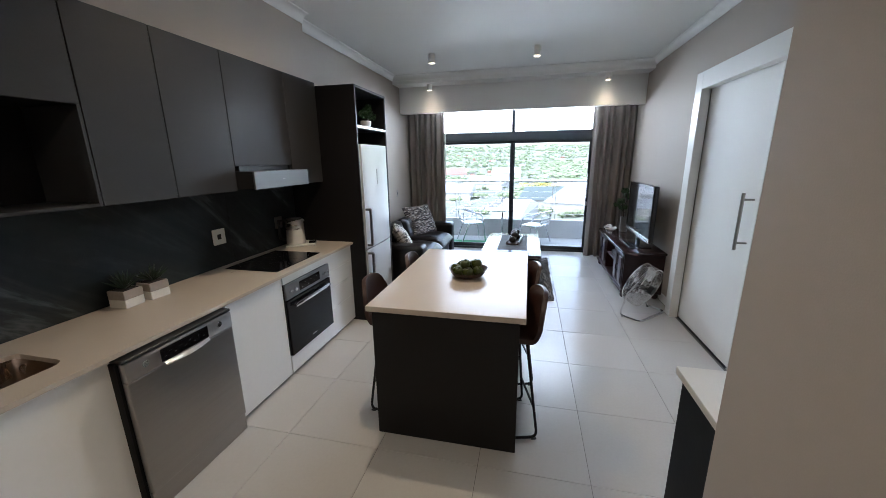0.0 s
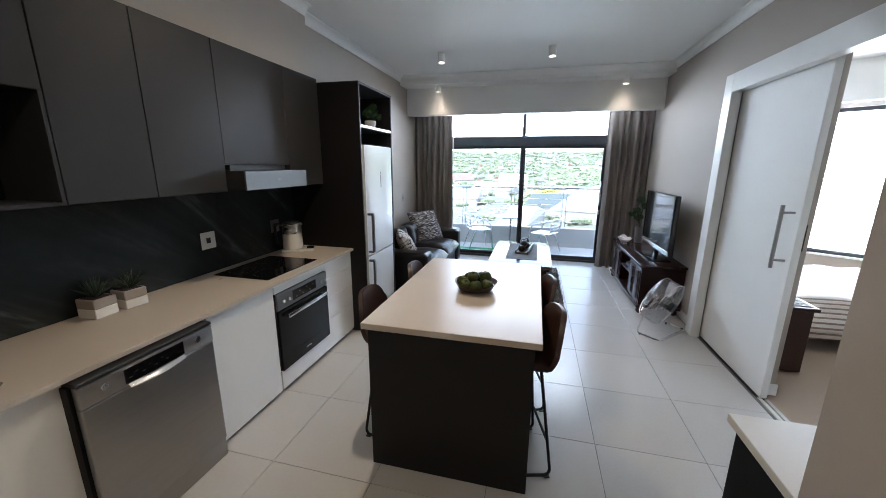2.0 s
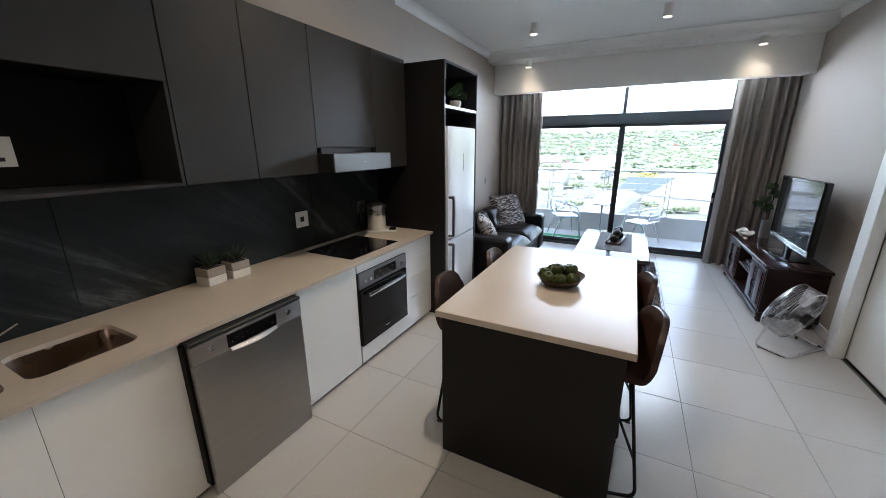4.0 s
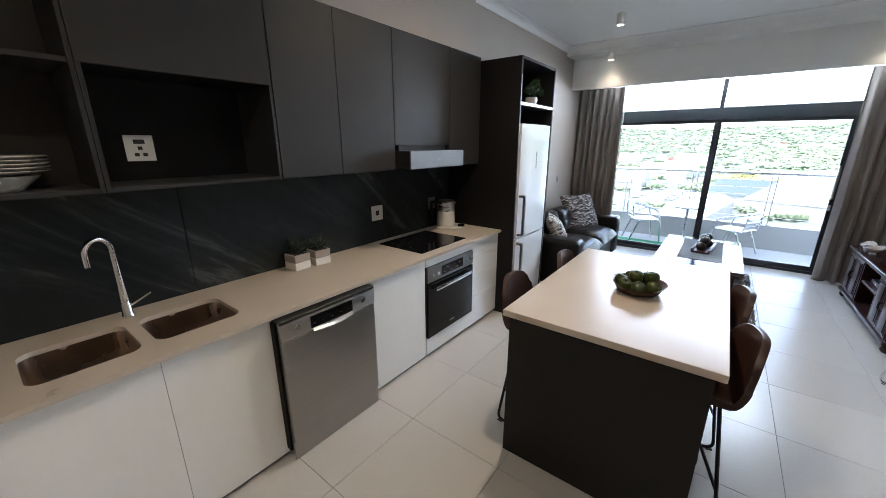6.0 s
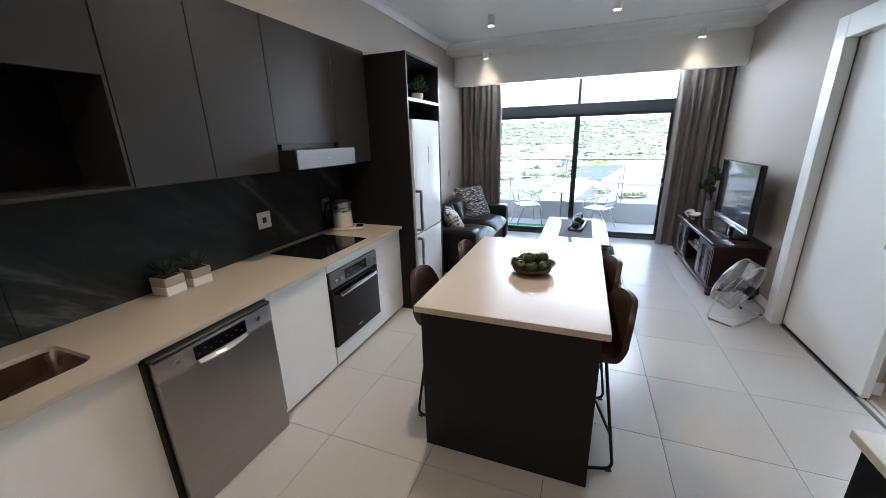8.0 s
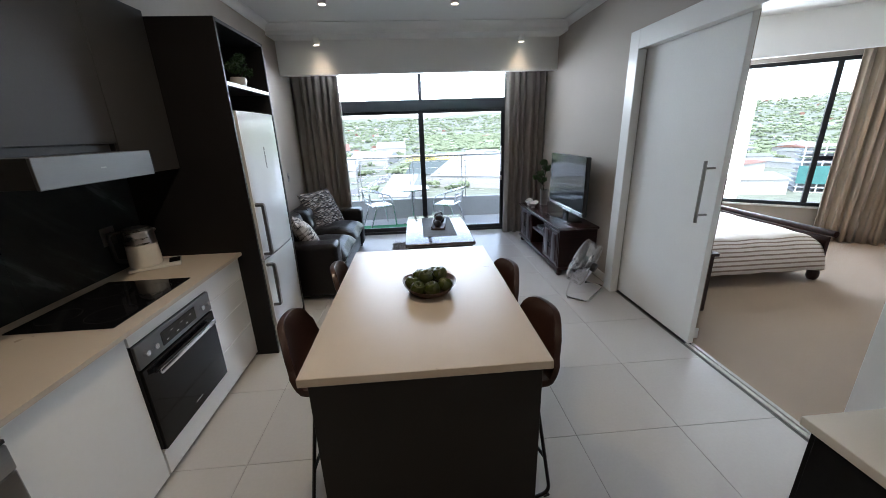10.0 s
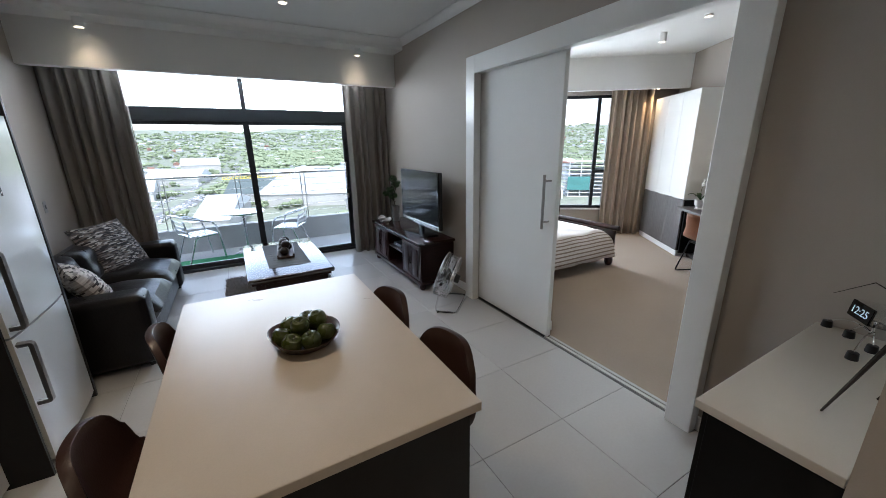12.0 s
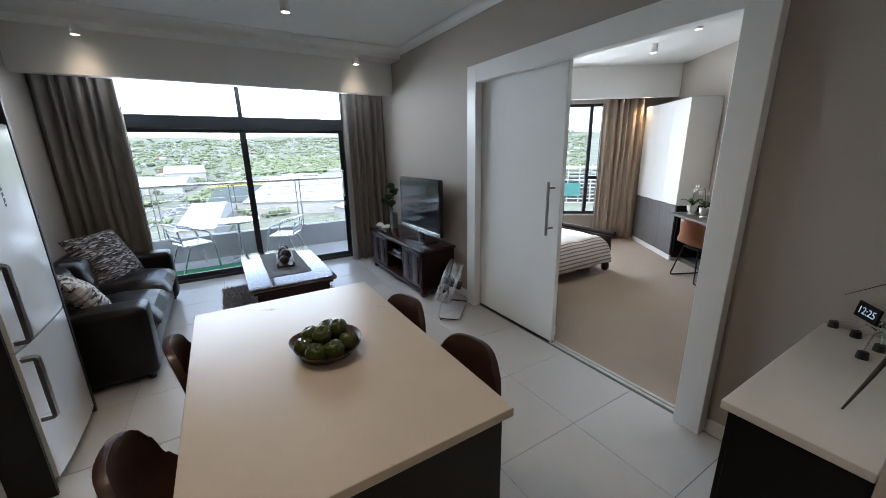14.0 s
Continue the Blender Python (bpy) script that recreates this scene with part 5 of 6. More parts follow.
potted("potted_plant", pose(1.735, 6.08, 0.585) @ Matrix.Diagonal((1.2, 1.2, 1.12, 1)), [(0, 0), (0.045, 0), (0.045, 0.20), (0.041, 0.20), (0.041, 0.16), (0, 0.16)], [((-0.02, 0.02, 0.33), 0.06, 0.8), ((-0.06, -0.03, 0.42), 0.055, 0.7), ((0.03, 0.03, 0.48), 0.06, 0.8), ((-0.02, 0.0, 0.55), 0.05, 0.8), ((-0.09, 0.06, 0.36), 0.04, 0.7)], "artificial bonsai with leafy clumps in a grey metal tin", METALG, 0.017, 190, [[(0, 0, 0.16), (-0.02, 0.01, 0.3), (0.01, 0, 0.42), (-0.01, 0, 0.54)], [(-0.01, 0.005, 0.28), (-0.06, -0.03, 0.41)], [(0, 0, 0.25), (-0.09, 0.06, 0.35)]])


def bird(m):
    b = thing("ornamental_dish", m, "cream ceramic leaf-shaped dish on the television stand", "ornament", "ornaments on the television stand")
    def f(u, v):
        a, t = 2 * u - 1, v * 2 - 1
        w = 0.05 * (1 - a * a) ** 0.6
        return Vector((a * 0.11, t * w, 0.012 + 0.05 * abs(a) ** 2.2 + 0.035 * t * t * (1 - a * a)))
    s = part("dish", grid_into(bmesh.new(), 16, 8, f), CERAMIC, b, smooth=True)
    md = s.modifiers.new("thick", "SOLIDIFY")
    md.thickness = 0.006
    part("foot", lathe_into(bmesh.new(), [(0, 0), (0.022, 0), (0.016, 0.012), (0, 0.013)], 14), CERAMIC, b, smooth=True)


bird(pose(1.53, 6.12, 0.585, 0, 0, 70) @ Matrix.Diagonal((1.25, 1.25, 1.25, 1)))
bird(pose(1.53, 5.93, 0.585, 0, 0, 50) @ Matrix.Diagonal((1.25, 1.25, 1.25, 1)))

# ---- floor fan ----
fan = thing("floor_fan", pose(1.56, 4.28, 0, 0, 0, 225), "chrome wire-cage floor fan tilted back on a tubular stand", "fan")
FC, FT = Vector((0, 0, 0.325)), Euler((radians(-18), 0, 0)).to_matrix().to_4x4()
FM = Matrix.Translation(FC) @ FT
FR, FD = 0.232, 0.068
def wire(bm, pts, r=0.0022, closed=False):
    tube_into(bm, [FM @ Vector(p) for p in pts], r, 5, closed)
def ring(rad, y, n=40):
    return [(rad * math.cos(a), y, rad * math.sin(a)) for a in np.linspace(0, 2 * math.pi, n, endpoint=False)]
for nm, sgn in (("front_cage", -1), ("rear_cage", 1)):
    bm = bmesh.new()
    for k in range(9):
        rad = 0.05 + (FR - 0.056) * k / 8
        wire(bm, ring(rad, sgn * (FD + 0.014 * (1 - (rad / FR) ** 2))), 0.0016, True)
    for k in range(10):
        a = k * 2 * math.pi / 10
        wire(bm, [(r * math.cos(a), sgn * (FD + 0.012 * (1 - (r / FR) ** 2)), r * math.sin(a)) for r in (0.04, 0.10, 0.16, 0.205, FR)], 0.002)
    part(nm, bm, CHROME, fan, "chrome wire cage", True)
    bm = bmesh.new()
    wire(bm, ring(FR, sgn * FD), 0.0055, True)
    part("rim", bm, CHROME, fan, "", True)
bm = bmesh.new()
for k in range(7):
    wire(bm, ring(FR, -FD + FD * 2 * (k + 1) / 8), 0.0015, True)
for k in range(18):
    a = k * math.pi / 9
    wire(bm, [(FR * math.cos(a), -FD, FR * math.sin(a)), (FR * math.cos(a), FD, FR * math.sin(a))], 0.002)
part("drum_cage", bm, CHROME, fan, "chrome wire drum between the two faces", True)
for k in range(3):
    def bf(u, v, k=k):
        a = k * 2.094 + (v - 0.5) * 1.1 * (0.5 + 0.5 * u)
        r = 0.05 + 0.17 * u
        return FM @ Vector((r * math.cos(a), 0.05 * (v - 0.5), r * math.sin(a)))
    bl = part("blade", grid_into(bmesh.new(), 6, 6, bf), ALU, fan, "polished metal blade", True)
    md = bl.modifiers.new("thick", "SOLIDIFY")
    md.thickness = 0.002
bm = bmesh.new()
rod_into(bm, FM @ Vector((0, -0.02, 0)), FM @ Vector((0, 0.13, 0)), 0.05, 0.045, 20)
part("motor", bm, BLACKP, fan, "black motor", True)
bm = bmesh.new()
rod_into(bm, FM @ Vector((0, -0.090, 0)), FM @ Vector((0, -0.082, 0)), 0.05, 0.05, 20)
part("cap", bm, CHROME, fan, "", True)
pts = bend([FM @ Vector((-0.246, 0, -0.02)), (-0.25, -0.075, 0.012), (-0.24, 0.15, 0.012), (0.24, 0.15, 0.012), (0.25, -0.075, 0.012), FM @ Vector((0.246, 0, -0.02))], 0.05, 5)
part("stand", tube_into(bmesh.new(), pts, 0.010, 8), CHROME, fan, "bent chrome tube stand", True)
for x in (-0.235, 0.235):
    part("tilt_knob", rod_into(bmesh.new(), (x * 1.08, FC.y, FC.z), (x * 1.19, FC.y, FC.z), 0.016, seg=12), BLACKP, fan, "black tilt knob", True)
    part("foot_cap", rod_into(bmesh.new(), (x * 1.04, -0.045, 0.0), (x * 1.04, -0.045, 0.016), 0.012, seg=8), BLACKP, fan)

# light switch on the living wall
socket("light_switch", pose(WX + 0.001, 6.03, 1.14, 0, 0, 90), 0.07, 0.115, [(0, 0, 0.012, 0.018)], "small grey light switch on the taupe wall by the curtain", METALG)

# ---- bedroom, turned against the living room ----
BED = pose(5.25, 3.9, 0, 0, 0, -36.5)
def turned(name, mat, *boxes, label="", category=""):
    bm = bmesh.new()
    for b in boxes:
        box_into(bm, *b)
    bm.transform(BED)
    return tagged(part(name, bm, mat), label, category, kind="structure")


setting("carpet_floor", CARPET, (1.99, 7.4, 0.4, 7.1, -0.1, 0.004), label="beige cut-pile bedroom carpet", category="carpet")
setting("bedroom_ceiling", WHITE, (2.12, 8.0, 0.3, 7.6, CEIL, CEIL + 0.12))
setting("bedroom_wall_south", WALL, (2.12, 4.2, 0.3, 0.42, 0, CEIL))
turned("bedroom_wall_east", WALL, (0.42, 0.56, -4.4, 1.85, 0, CEIL))
turned("bedroom_wall_window", WALL, (-3.9, -2.9, 1.62, 1.84, 0, CEIL), (-0.60, 0.42, 1.62, 1.84, 0, CEIL), (-2.9, -0.60, 1.62, 1.84, 0, 0.45), (-2.9, -0.60, 1.62, 1.84, 2.45, CEIL))
turned("bedroom_bulkhead", WHITE, (-3.0, 0.42, 1.27, 1.36, 2.48, CEIL))
turned("bedroom_sill", TRIM, (-2.9, -0.6, 1.60, 1.66, 0.43, 0.45))
bw_ = thing("window_2", BED @ pose(-1.75, 1.72, 0.45), "dark aluminium framed bedroom window overlooking the city", "window")
bw_["kind"] = "structure"
for x0, x1, z0, z1 in ((-1.15, -1.10, 0, 2.0), (1.10, 1.15, 0, 2.0), (-1.10, 1.10, 0, 0.05), (-1.10, 1.10, 1.95, 2.0), (0.88, 0.94, 0.05, 1.95), (-0.15, -0.09, 0.05, 1.95), (0.94, 1.10, 0.66, 0.72)):
    part("window_frame", box_into(bmesh.new(), x0, x1, -0.03, 0.03, z0, z1, 0.003), DARKALU, bw_)
for x0, x1, z0, z1 in ((-1.10, -0.15, 0.05, 1.95), (-0.09, 0.88, 0.05, 1.95), (0.94, 1.10, 0.05, 0.66), (0.94, 1.10, 0.72, 1.95)):
    g = part("pane", box_into(bmesh.new(), x0, x1, -0.003, 0.003, z0, z1), PANE, bw_)
    g.visible_shadow = False
bc = thing("curtain", BED @ pose(-0.36, 1.47, 0.012), "lamp-warmed beige floor-length curtain drawn aside beside the bedroom window", "curtain")
def bcf(u, v):
    w = 6 * 2 * math.pi * u
    return Vector((-0.36 + 0.66 * u + 0.01 * math.cos(2 * w), 0.045 * math.sin(w + 0.8 * math.sin(w * 0.31)) + 0.02 * (1 - v) * math.sin(w * 0.5), 2.58 * v))
cl = part("cloth", grid_into(bmesh.new(), 96, 12, bcf), CURTB, bc, smooth=True)
md = cl.modifiers.new("thick", "SOLIDIFY")
md.thickness = 0.004

wr = thing("wardrobe", BED @ pose(0.2, 0.77, 0), "built-in wardrobe, white above and grey wood below", "wardrobe")
part("lower_cabinet", box_into(bmesh.new(), 0.02, 0.415, 0.0, 1.36, 0.09, 0.835, 0.001), INNER, wr)
part("upper_cabinet", box_into(bmesh.new(), 0.02, 0.415, 0.0, 1.36, 0.842, 2.33, 0.002), WHITE, wr)
for o in (wr.children):
    o.matrix_basis = pose(-0.2, -0.7, 0)
for k in range(3):
    part("lower_door", box_into(bmesh.new(), -0.2, -0.181, -0.7 + k * 0.453 + 0.0015, -0.7 + k * 0.453 + 0.4515, 0.09, 0.833, 0.001), GREYWOOD, wr, "grey wood grain door")
    part("upper_door", box_into(bmesh.new(), -0.2, -0.181, -0.7 + k * 0.453 + 0.0015, -0.7 + k * 0.453 + 0.4515, 0.844, 2.33, 0.001), GLOSSW, wr, "white door")
    part("edge_pull", box_into(bmesh.new(), -0.212, -0.181, -0.7 + k * 0.453 + 0.15, -0.7 + k * 0.453 + 0.30, 0.8345, 0.8425, 0.001), ALU, wr, "small steel edge pull")
part("plinth", box_into(bmesh.new(), -0.19, 0.2, -0.695, 0.66, 0.004, 0.088, 0.001), TRIM, wr)
dk = thing("desk", BED @ pose(0.16, -0.78, 0), "dark built-in desk with a grey wood top by the wardrobe", "desk")
part("top", box_into(bmesh.new(), -0.24, 0.255, -0.85, 0.845, 0.715, 0.75, 0.002), GREYWOOD, dk, "grey wood desk top")
part("back_panel", box_into(bmesh.new(), 0.235, 0.256, -0.85, 0.845, 0.06, 0.715, 0.001), INNER, dk)
part("splash_panel", box_into(bmesh.new(), 0.236, 0.256, -0.85, 0.845, 0.752, 0.90, 0.001), CHAR, dk)
part("side", box_into(bmesh.new(), -0.13, 0.235, 0.81, 0.843, 0.06, 0.714, 0.001), INNER, dk)
part("plinth", box_into(bmesh.new(), 0.0, 0.255, -0.85, 0.845, 0.004, 0.06, 0.001), GREYWOOD, dk)

ch = thing("tub_chair", BED @ pose(-0.06, -0.80, 0.004, 0, 0, -80), "tan leather tub chair with black sled legs at the desk", "chair")
sh = part("seat_shell", shell_into(bmesh.new(), 0.46, 0.80, 0.235, 0.46, 0.17), TAN, ch, "tan leather", True)
md = sh.modifiers.new("thick", "SOLIDIFY")
md.thickness, md.offset = 0.025, -1
for sx in (-1, 1):
    pts = bend([(sx * 0.12, 0.14, 0.43), (sx * 0.215, 0.21, 0.012), (sx * 0.215, -0.22, 0.012), (sx * 0.12, -0.15, 0.43)], 0.045, 5)
    part("sled_leg", tube_into(bmesh.new(), pts, 0.009, 8), BLACKM, ch, smooth=True)
part("brace", box_into(bmesh.new(), -0.14, 0.14, -0.15, 0.15, 0.415, 0.433, 0.003), BLACKM, ch)


def orchid(m, seed):
    o = thing("orchid", m, "white orchid in a ribbed cream urn pot on the desk", "potted plant", "orchids on the desk")
    part("pot", lathe_into(bmesh.new(), [(0, 0), (0.05, 0), (0.052, 0.012), (0.034, 0.024), (0.06, 0.06), (0.066, 0.12), (0.074, 0.135), (0.066, 0.135), (0.058, 0.115), (0, 0.11)], 20), CERAMIC, o, "", True)
    rnd = random.Random(seed)
    for k in range(5):
        a = k * 1.3 + seed
        def f(u, v, a=a):
            t = 2 * v - 1
            l = 0.15 * u
            w = 0.028 * math.sin(math.pi * (0.08 + 0.9 * u)) * t
            return Vector((math.cos(a) * l - math.sin(a) * w, math.sin(a) * l + math.cos(a) * w, 0.115 + 0.09 * math.sin(u * 2.2) + 0.008 * t * t))
        part("leaf", grid_into(bmesh.new(), 7, 3, f), LEAF, o, "", True)
    line = [(0, 0, 0.11), (0.01, 0.01, 0.25), (0.0, 0.05, 0.36), (-0.01, 0.11, 0.40)]
    part("stem", tube_into(bmesh.new(), line, 0.003, 6), LEAF, o, "", True)
    for k in range(6):
        c = Vector((rnd.uniform(-0.04, 0.04), 0.02 + 0.03 * k * 0.7, 0.33 + rnd.uniform(-0.02, 0.08)))
        bm = bmesh.new()
        for j in range(5):
            a = j * 2 * math.pi / 5
            q = [c, c + Vector((-0.012, 0.020 * math.cos(a - 0.5), 0.020 * math.sin(a - 0.5))), c + Vector((-0.006, 0.036 * math.cos(a), 0.036 * math.sin(a))), c + Vector((-0.012, 0.020 * math.cos(a + 0.5), 0.020 * math.sin(a + 0.5)))]
            bm.faces.new([bm.verts.new(p) for p in q])
        part("flower", bm, PETAL, o, "white flower")


orchid(BED @ pose(0.10, -0.16, 0.75, 0, 0, 160), 1)
orchid(BED @ pose(0.12, -0.42, 0.75, 0, 0, 120), 4)

# bed
bd = thing("bed", pose(3.2, 4.95, 0.004), "dark wooden bed with a striped cream duvet", "bed")
BY0, BY1, BX0, BX1 = 4.19, 5.68, 2.16, 4.15
box("side_rail", bd, MAHOGX, BX0, BX1, BY0, BY0 + 0.03, 0.17, 0.30, 0.004, ws=True)
box("side_rail", bd, MAHOGX, BX0, BX1, BY1 - 0.03, BY1, 0.17, 0.30, 0.004, ws=True)
bm = rod_into(bmesh.new(), (BX1 + 0.06, BY0 - 0.02, 0.515), (BX1 + 0.06, BY1 + 0.05, 0.505), 0.034, seg=20)
part("foot_roll", bm, MAHOG, bd, "turned dark footboard roll", True, True)
box("footboard", bd, MAHOG, BX1, BX1 + 0.035, BY0, BY1, 0.15, 0.485, 0.004, ws=True)
box("headboard", bd, MAHOG, BX0 - 0.03, BX0 - 0.002, BY0, BY1, 0.15, 1.05, 0.006, ws=True)
for y in (BY0 + 0.03, BY1 - 0.03):
    part("foot", lathe_into(bmesh.new(), [(0, 0.004), (0.038, 0.004), (0.055, 0.04), (0.055, 0.09), (0.035, 0.13), (0.045, 0.17), (0, 0.17)], 18, (BX1 - 0.02, y, 0)), MAHOG, bd, "turned dark bun foot", True, True)
    part("foot", lathe_into(bmesh.new(), [(0, 0.004), (0.035, 0.004), (0.035, 0.17), (0, 0.17)], 14, (BX0 + 0.04, y, 0)), MAHOG, bd, "", True, True)
part("mattress", box_into(bmesh.new(), BX0 + 0.01, BX1 - 0.01, BY0 + 0.035, BY1 - 0.035, 0.26, 0.42, 0.05, 4), WHITE, bd, "", True, True)
def duv(u, v):
    x = BX0 + 0.30 + (BX1 - 0.0 - BX0 - 0.30) * u
    t = v * 1.9 - 0.95
    w = 0.80
    a = max(-1, min(1, t))
    fold = 0.012 * noise.noise(Vector((u * 8, v * 9, 2))) + 0.010 * math.sin(u * 24 + v * 5) * abs(t)
    y = (BY0 + BY1) / 2 + w * math.sin(t * 1.35) / math.sin(0.95 * 1.35)
    drop = max(0.0, abs(t) - 0.62) / 0.33
    end = max(0.0, u - 0.9) / 0.1
    z = 0.505 - 0.36 * drop ** 2.0 - 0.10 * end ** 2 * (1 - drop) + fold
    return Vector((x + 0.01 * fold, y + 0.02 * fold, z))
dv_ = part("duvet", grid_into(bmesh.new(), 44, 44, duv), DUVET, bd, "cream duvet with brown stripes", True, True)
md = dv_.modifiers.new("thick", "SOLIDIFY")
md.thickness = 0.03
for y in (4.60, 5.32):
    bm = puff_into(bmesh.new(), 0.42, 0.62, 0.17, 12, 2.8, 0.01)
    bm.transform(Matrix.Translation((2.40, y, 0.54)) @ Euler((0, radians(-28), 0)).to_matrix().to_4x4())
    p = part("pillow", bm, LINING, None, smooth=True)
    tagged(p, "pale pillow propped at the head of the bed", "pillow", "bed pillows")
bt = thing("bedside_table", pose(2.29, 3.87, 0.004), "dark mahogany bedside table beside the bed", "bedside table")
part("top", box_into(bmesh.new(), -0.165, 0.185, -0.215, 0.215, 0.545, 0.575, 0.005, 2), MAHOG, bt, "", True)
part("body", box_into(bmesh.new(), -0.16, 0.155, -0.20, 0.20, 0.012, 0.544, 0.003), MAHOG, bt)
part("drawer", box_into(bmesh.new(), 0.156, 0.168, -0.18, 0.18, 0.37, 0.52, 0.003), MAHOGX, bt)
part("door", box_into(bmesh.new(), 0.156, 0.168, -0.18, 0.18, 0.05, 0.36, 0.003), MAHOGX, bt)
part("runner", box_into(bmesh.new(), -0.14, 0.16, -0.18, 0.18, 0.576, 0.580, 0.001), PATCH2, bt, "pale cloth runner")
for x in (-0.135, 0.13):
    for y in (-0.15, 0.15):
        part("foot", box_into(bmesh.new(), x - 0.02, x + 0.02, y - 0.02, y + 0.02, 0, 0.012), MAHOG, bt)
spot(4.75, 4.25, CEIL, w=3.2, group="bedroom ceiling lights")
spot(4.52, 3.62, CEIL, w=3.2, h=0.02, group="bedroom ceiling lights")
dl = thing("curtain_downlight", BED @ pose(-0.05, 1.315, 2.48), "small downlight in the bedroom bulkhead over the curtain", "ceiling light")
part("trim_ring", lathe_into(bmesh.new(), [(0.02, -0.001), (0.032, -0.003), (0.034, 0.0)], 18), ALU, dl, "", True)
part("bulb", lathe_into(bmesh.new(), [(0, -0.002), (0.019, -0.002), (0.019, 0.0)], 14), LAMP, dl, "warm glowing lamp face")
ld = bpy.data.lights.new("downlight", "SPOT")
ld.energy, ld.color, ld.spot_size, ld.spot_blend, ld.shadow_soft_size = 5.0, (1.0, 0.66, 0.34), radians(85), 0.8, 0.02
lo = new("downlight_beam", ld)
lo.parent = dl
lo.matrix_basis = pose(0, 0, -0.01, 14, 0, 0)

# ---- balcony ----
setting("balcony_floor", CONC, (-2.3, 3.0, NY + 0.02, 8.5, -0.25, -0.02))
setting("balcony_parapet", CONC, (-2.3, 3.0, 8.27, 8.45, -0.02, 0.375))
setting("balcony_wall", CONC, (-2.45, -2.26, NY + 0.22, 8.5, -0.25, 1.3), (2.95, 3.1, NY + 0.3, 8.5, -0.25, 1.3))
ra = thing("balcony_railing", pose(0.3, 8.36, 0.375), "steel balcony railing with a round handrail and taut wires", "railing")
part("handrail", tube_into(bmesh.new(), [(-2.26, 8.36, 1.215), (2.95, 8.36, 1.215)], 0.024, 12), STEELH, ra, "", True, True)
for x in (-1.28, -0.22, 0.84, 1.9):
    for d in (-0.035, 0.035):
        box("post", ra, STEEL, x + d - 0.005, x + d + 0.005, 8.335, 8.385, 0.375, 1.20, 0.001, ws=True)
    box("base_plate", ra, STEEL, x - 0.06, x + 0.06, 8.31, 8.41, 0.3755, 0.384, 0.001, ws=True)
for z in (0.50, 0.62, 0.74, 0.86, 0.98, 1.10):
    part("wire", tube_into(bmesh.new(), [(-2.26, 8.36, z), (2.95, 8.36, z)], 0.004, 6), STEELH, ra, "", True, True)
gm = part("grass_mat", box_into(bmesh.new(), -1.75, 0.35, 7.28, 7.72, -0.0199, -0.006, 0.002), GRASS)
tagged(gm, "strip of bright green artificial grass on the balcony floor", "mat")


def bistro_chair(m):
    c = thing("bistro_chair", m @ Matrix.Diagonal((1, 1, 0.93, 1)), "aluminium slatted bistro chair on the balcony", "chair", "balcony chairs")
    for s in (-1, 1):
        pts = bend([(s * 0.23, 0.24, 0), (s * 0.245, 0.20, 0.42), (s * 0.255, 0.15, 0.63), (s * 0.245, -0.19, 0.74)], 0.08, 6)
        part("front_leg", tube_into(bmesh.new(), pts, 0.0145, 8), ALU, c, "", True)
        pts = bend([(s * 0.21, -0.26, 0), (s * 0.20, -0.12, 0.42), (s * 0.20, 0.18, 0.43)], 0.05, 5)
        part("rear_leg", tube_into(bmesh.new(), pts, 0.0145, 8), ALU, c, "", True)
    pts = [(0.245 * math.cos(a), -0.19 - 0.10 * math.sin(a), 0.74 + 0.04 * math.sin(a)) for a in np.linspace(0, math.pi, 13)]
    part("back_rail", tube_into(bmesh.new(), pts, 0.0145, 8), ALU, c, "", True)
    for s in (-1, 1):
        part("back_upright", tube_into(bmesh.new(), [(s * 0.20, -0.20, 0.43), (s * 0.20, -0.245, 0.70)], 0.010, 8), ALU, c, "", True)
    for k in range(3):
        y, z = -0.205 - 0.012 * k, 0.50 + 0.075 * k
        part("back_slat", box_into(bmesh.new(), -0.20, 0.20, y - 0.006, y + 0.006, z - 0.022, z + 0.022, 0.003), ALU, c)
    for k in range(6):
        y = -0.17 + 0.068 * k
        part("seat_slat", box_into(bmesh.new(), -0.20, 0.20, y - 0.024, y + 0.024, 0.432, 0.444, 0.003), ALU, c)
    return c


bch = bistro_chair(pose(-0.86, 7.74, -0.012, 0, 0, -65))
copy_thing(bch, pose(0.46, 7.80, -0.02, 0, 0, 62) @ Matrix.Diagonal((1, 1, 0.93, 1)))
bt2 = thing("bistro_table", pose(-0.22, 7.86, -0.02), "round aluminium bistro table on the balcony", "table")
part("top", lathe_into(bmesh.new(), [(0, 0.672), (0.315, 0.672), (0.325, 0.66), (0.33, 0.668), (0.325, 0.682), (0, 0.680)], 36), ALU, bt2, "", True)
part("column", rod_into(bmesh.new(), (0, 0, 0.03), (0, 0, 0.672), 0.024, seg=14), ALU, bt2, "", True)
for k in range(4):
    a = k * math.pi / 2 + 0.6
    part("foot", tube_into(bmesh.new(), [(0, 0, 0.05), (0.12 * math.cos(a), 0.12 * math.sin(a), 0.035), (0.24 * math.cos(a), 0.24 * math.sin(a), 0.012)], 0.012, 8), ALU, bt2, "", True)

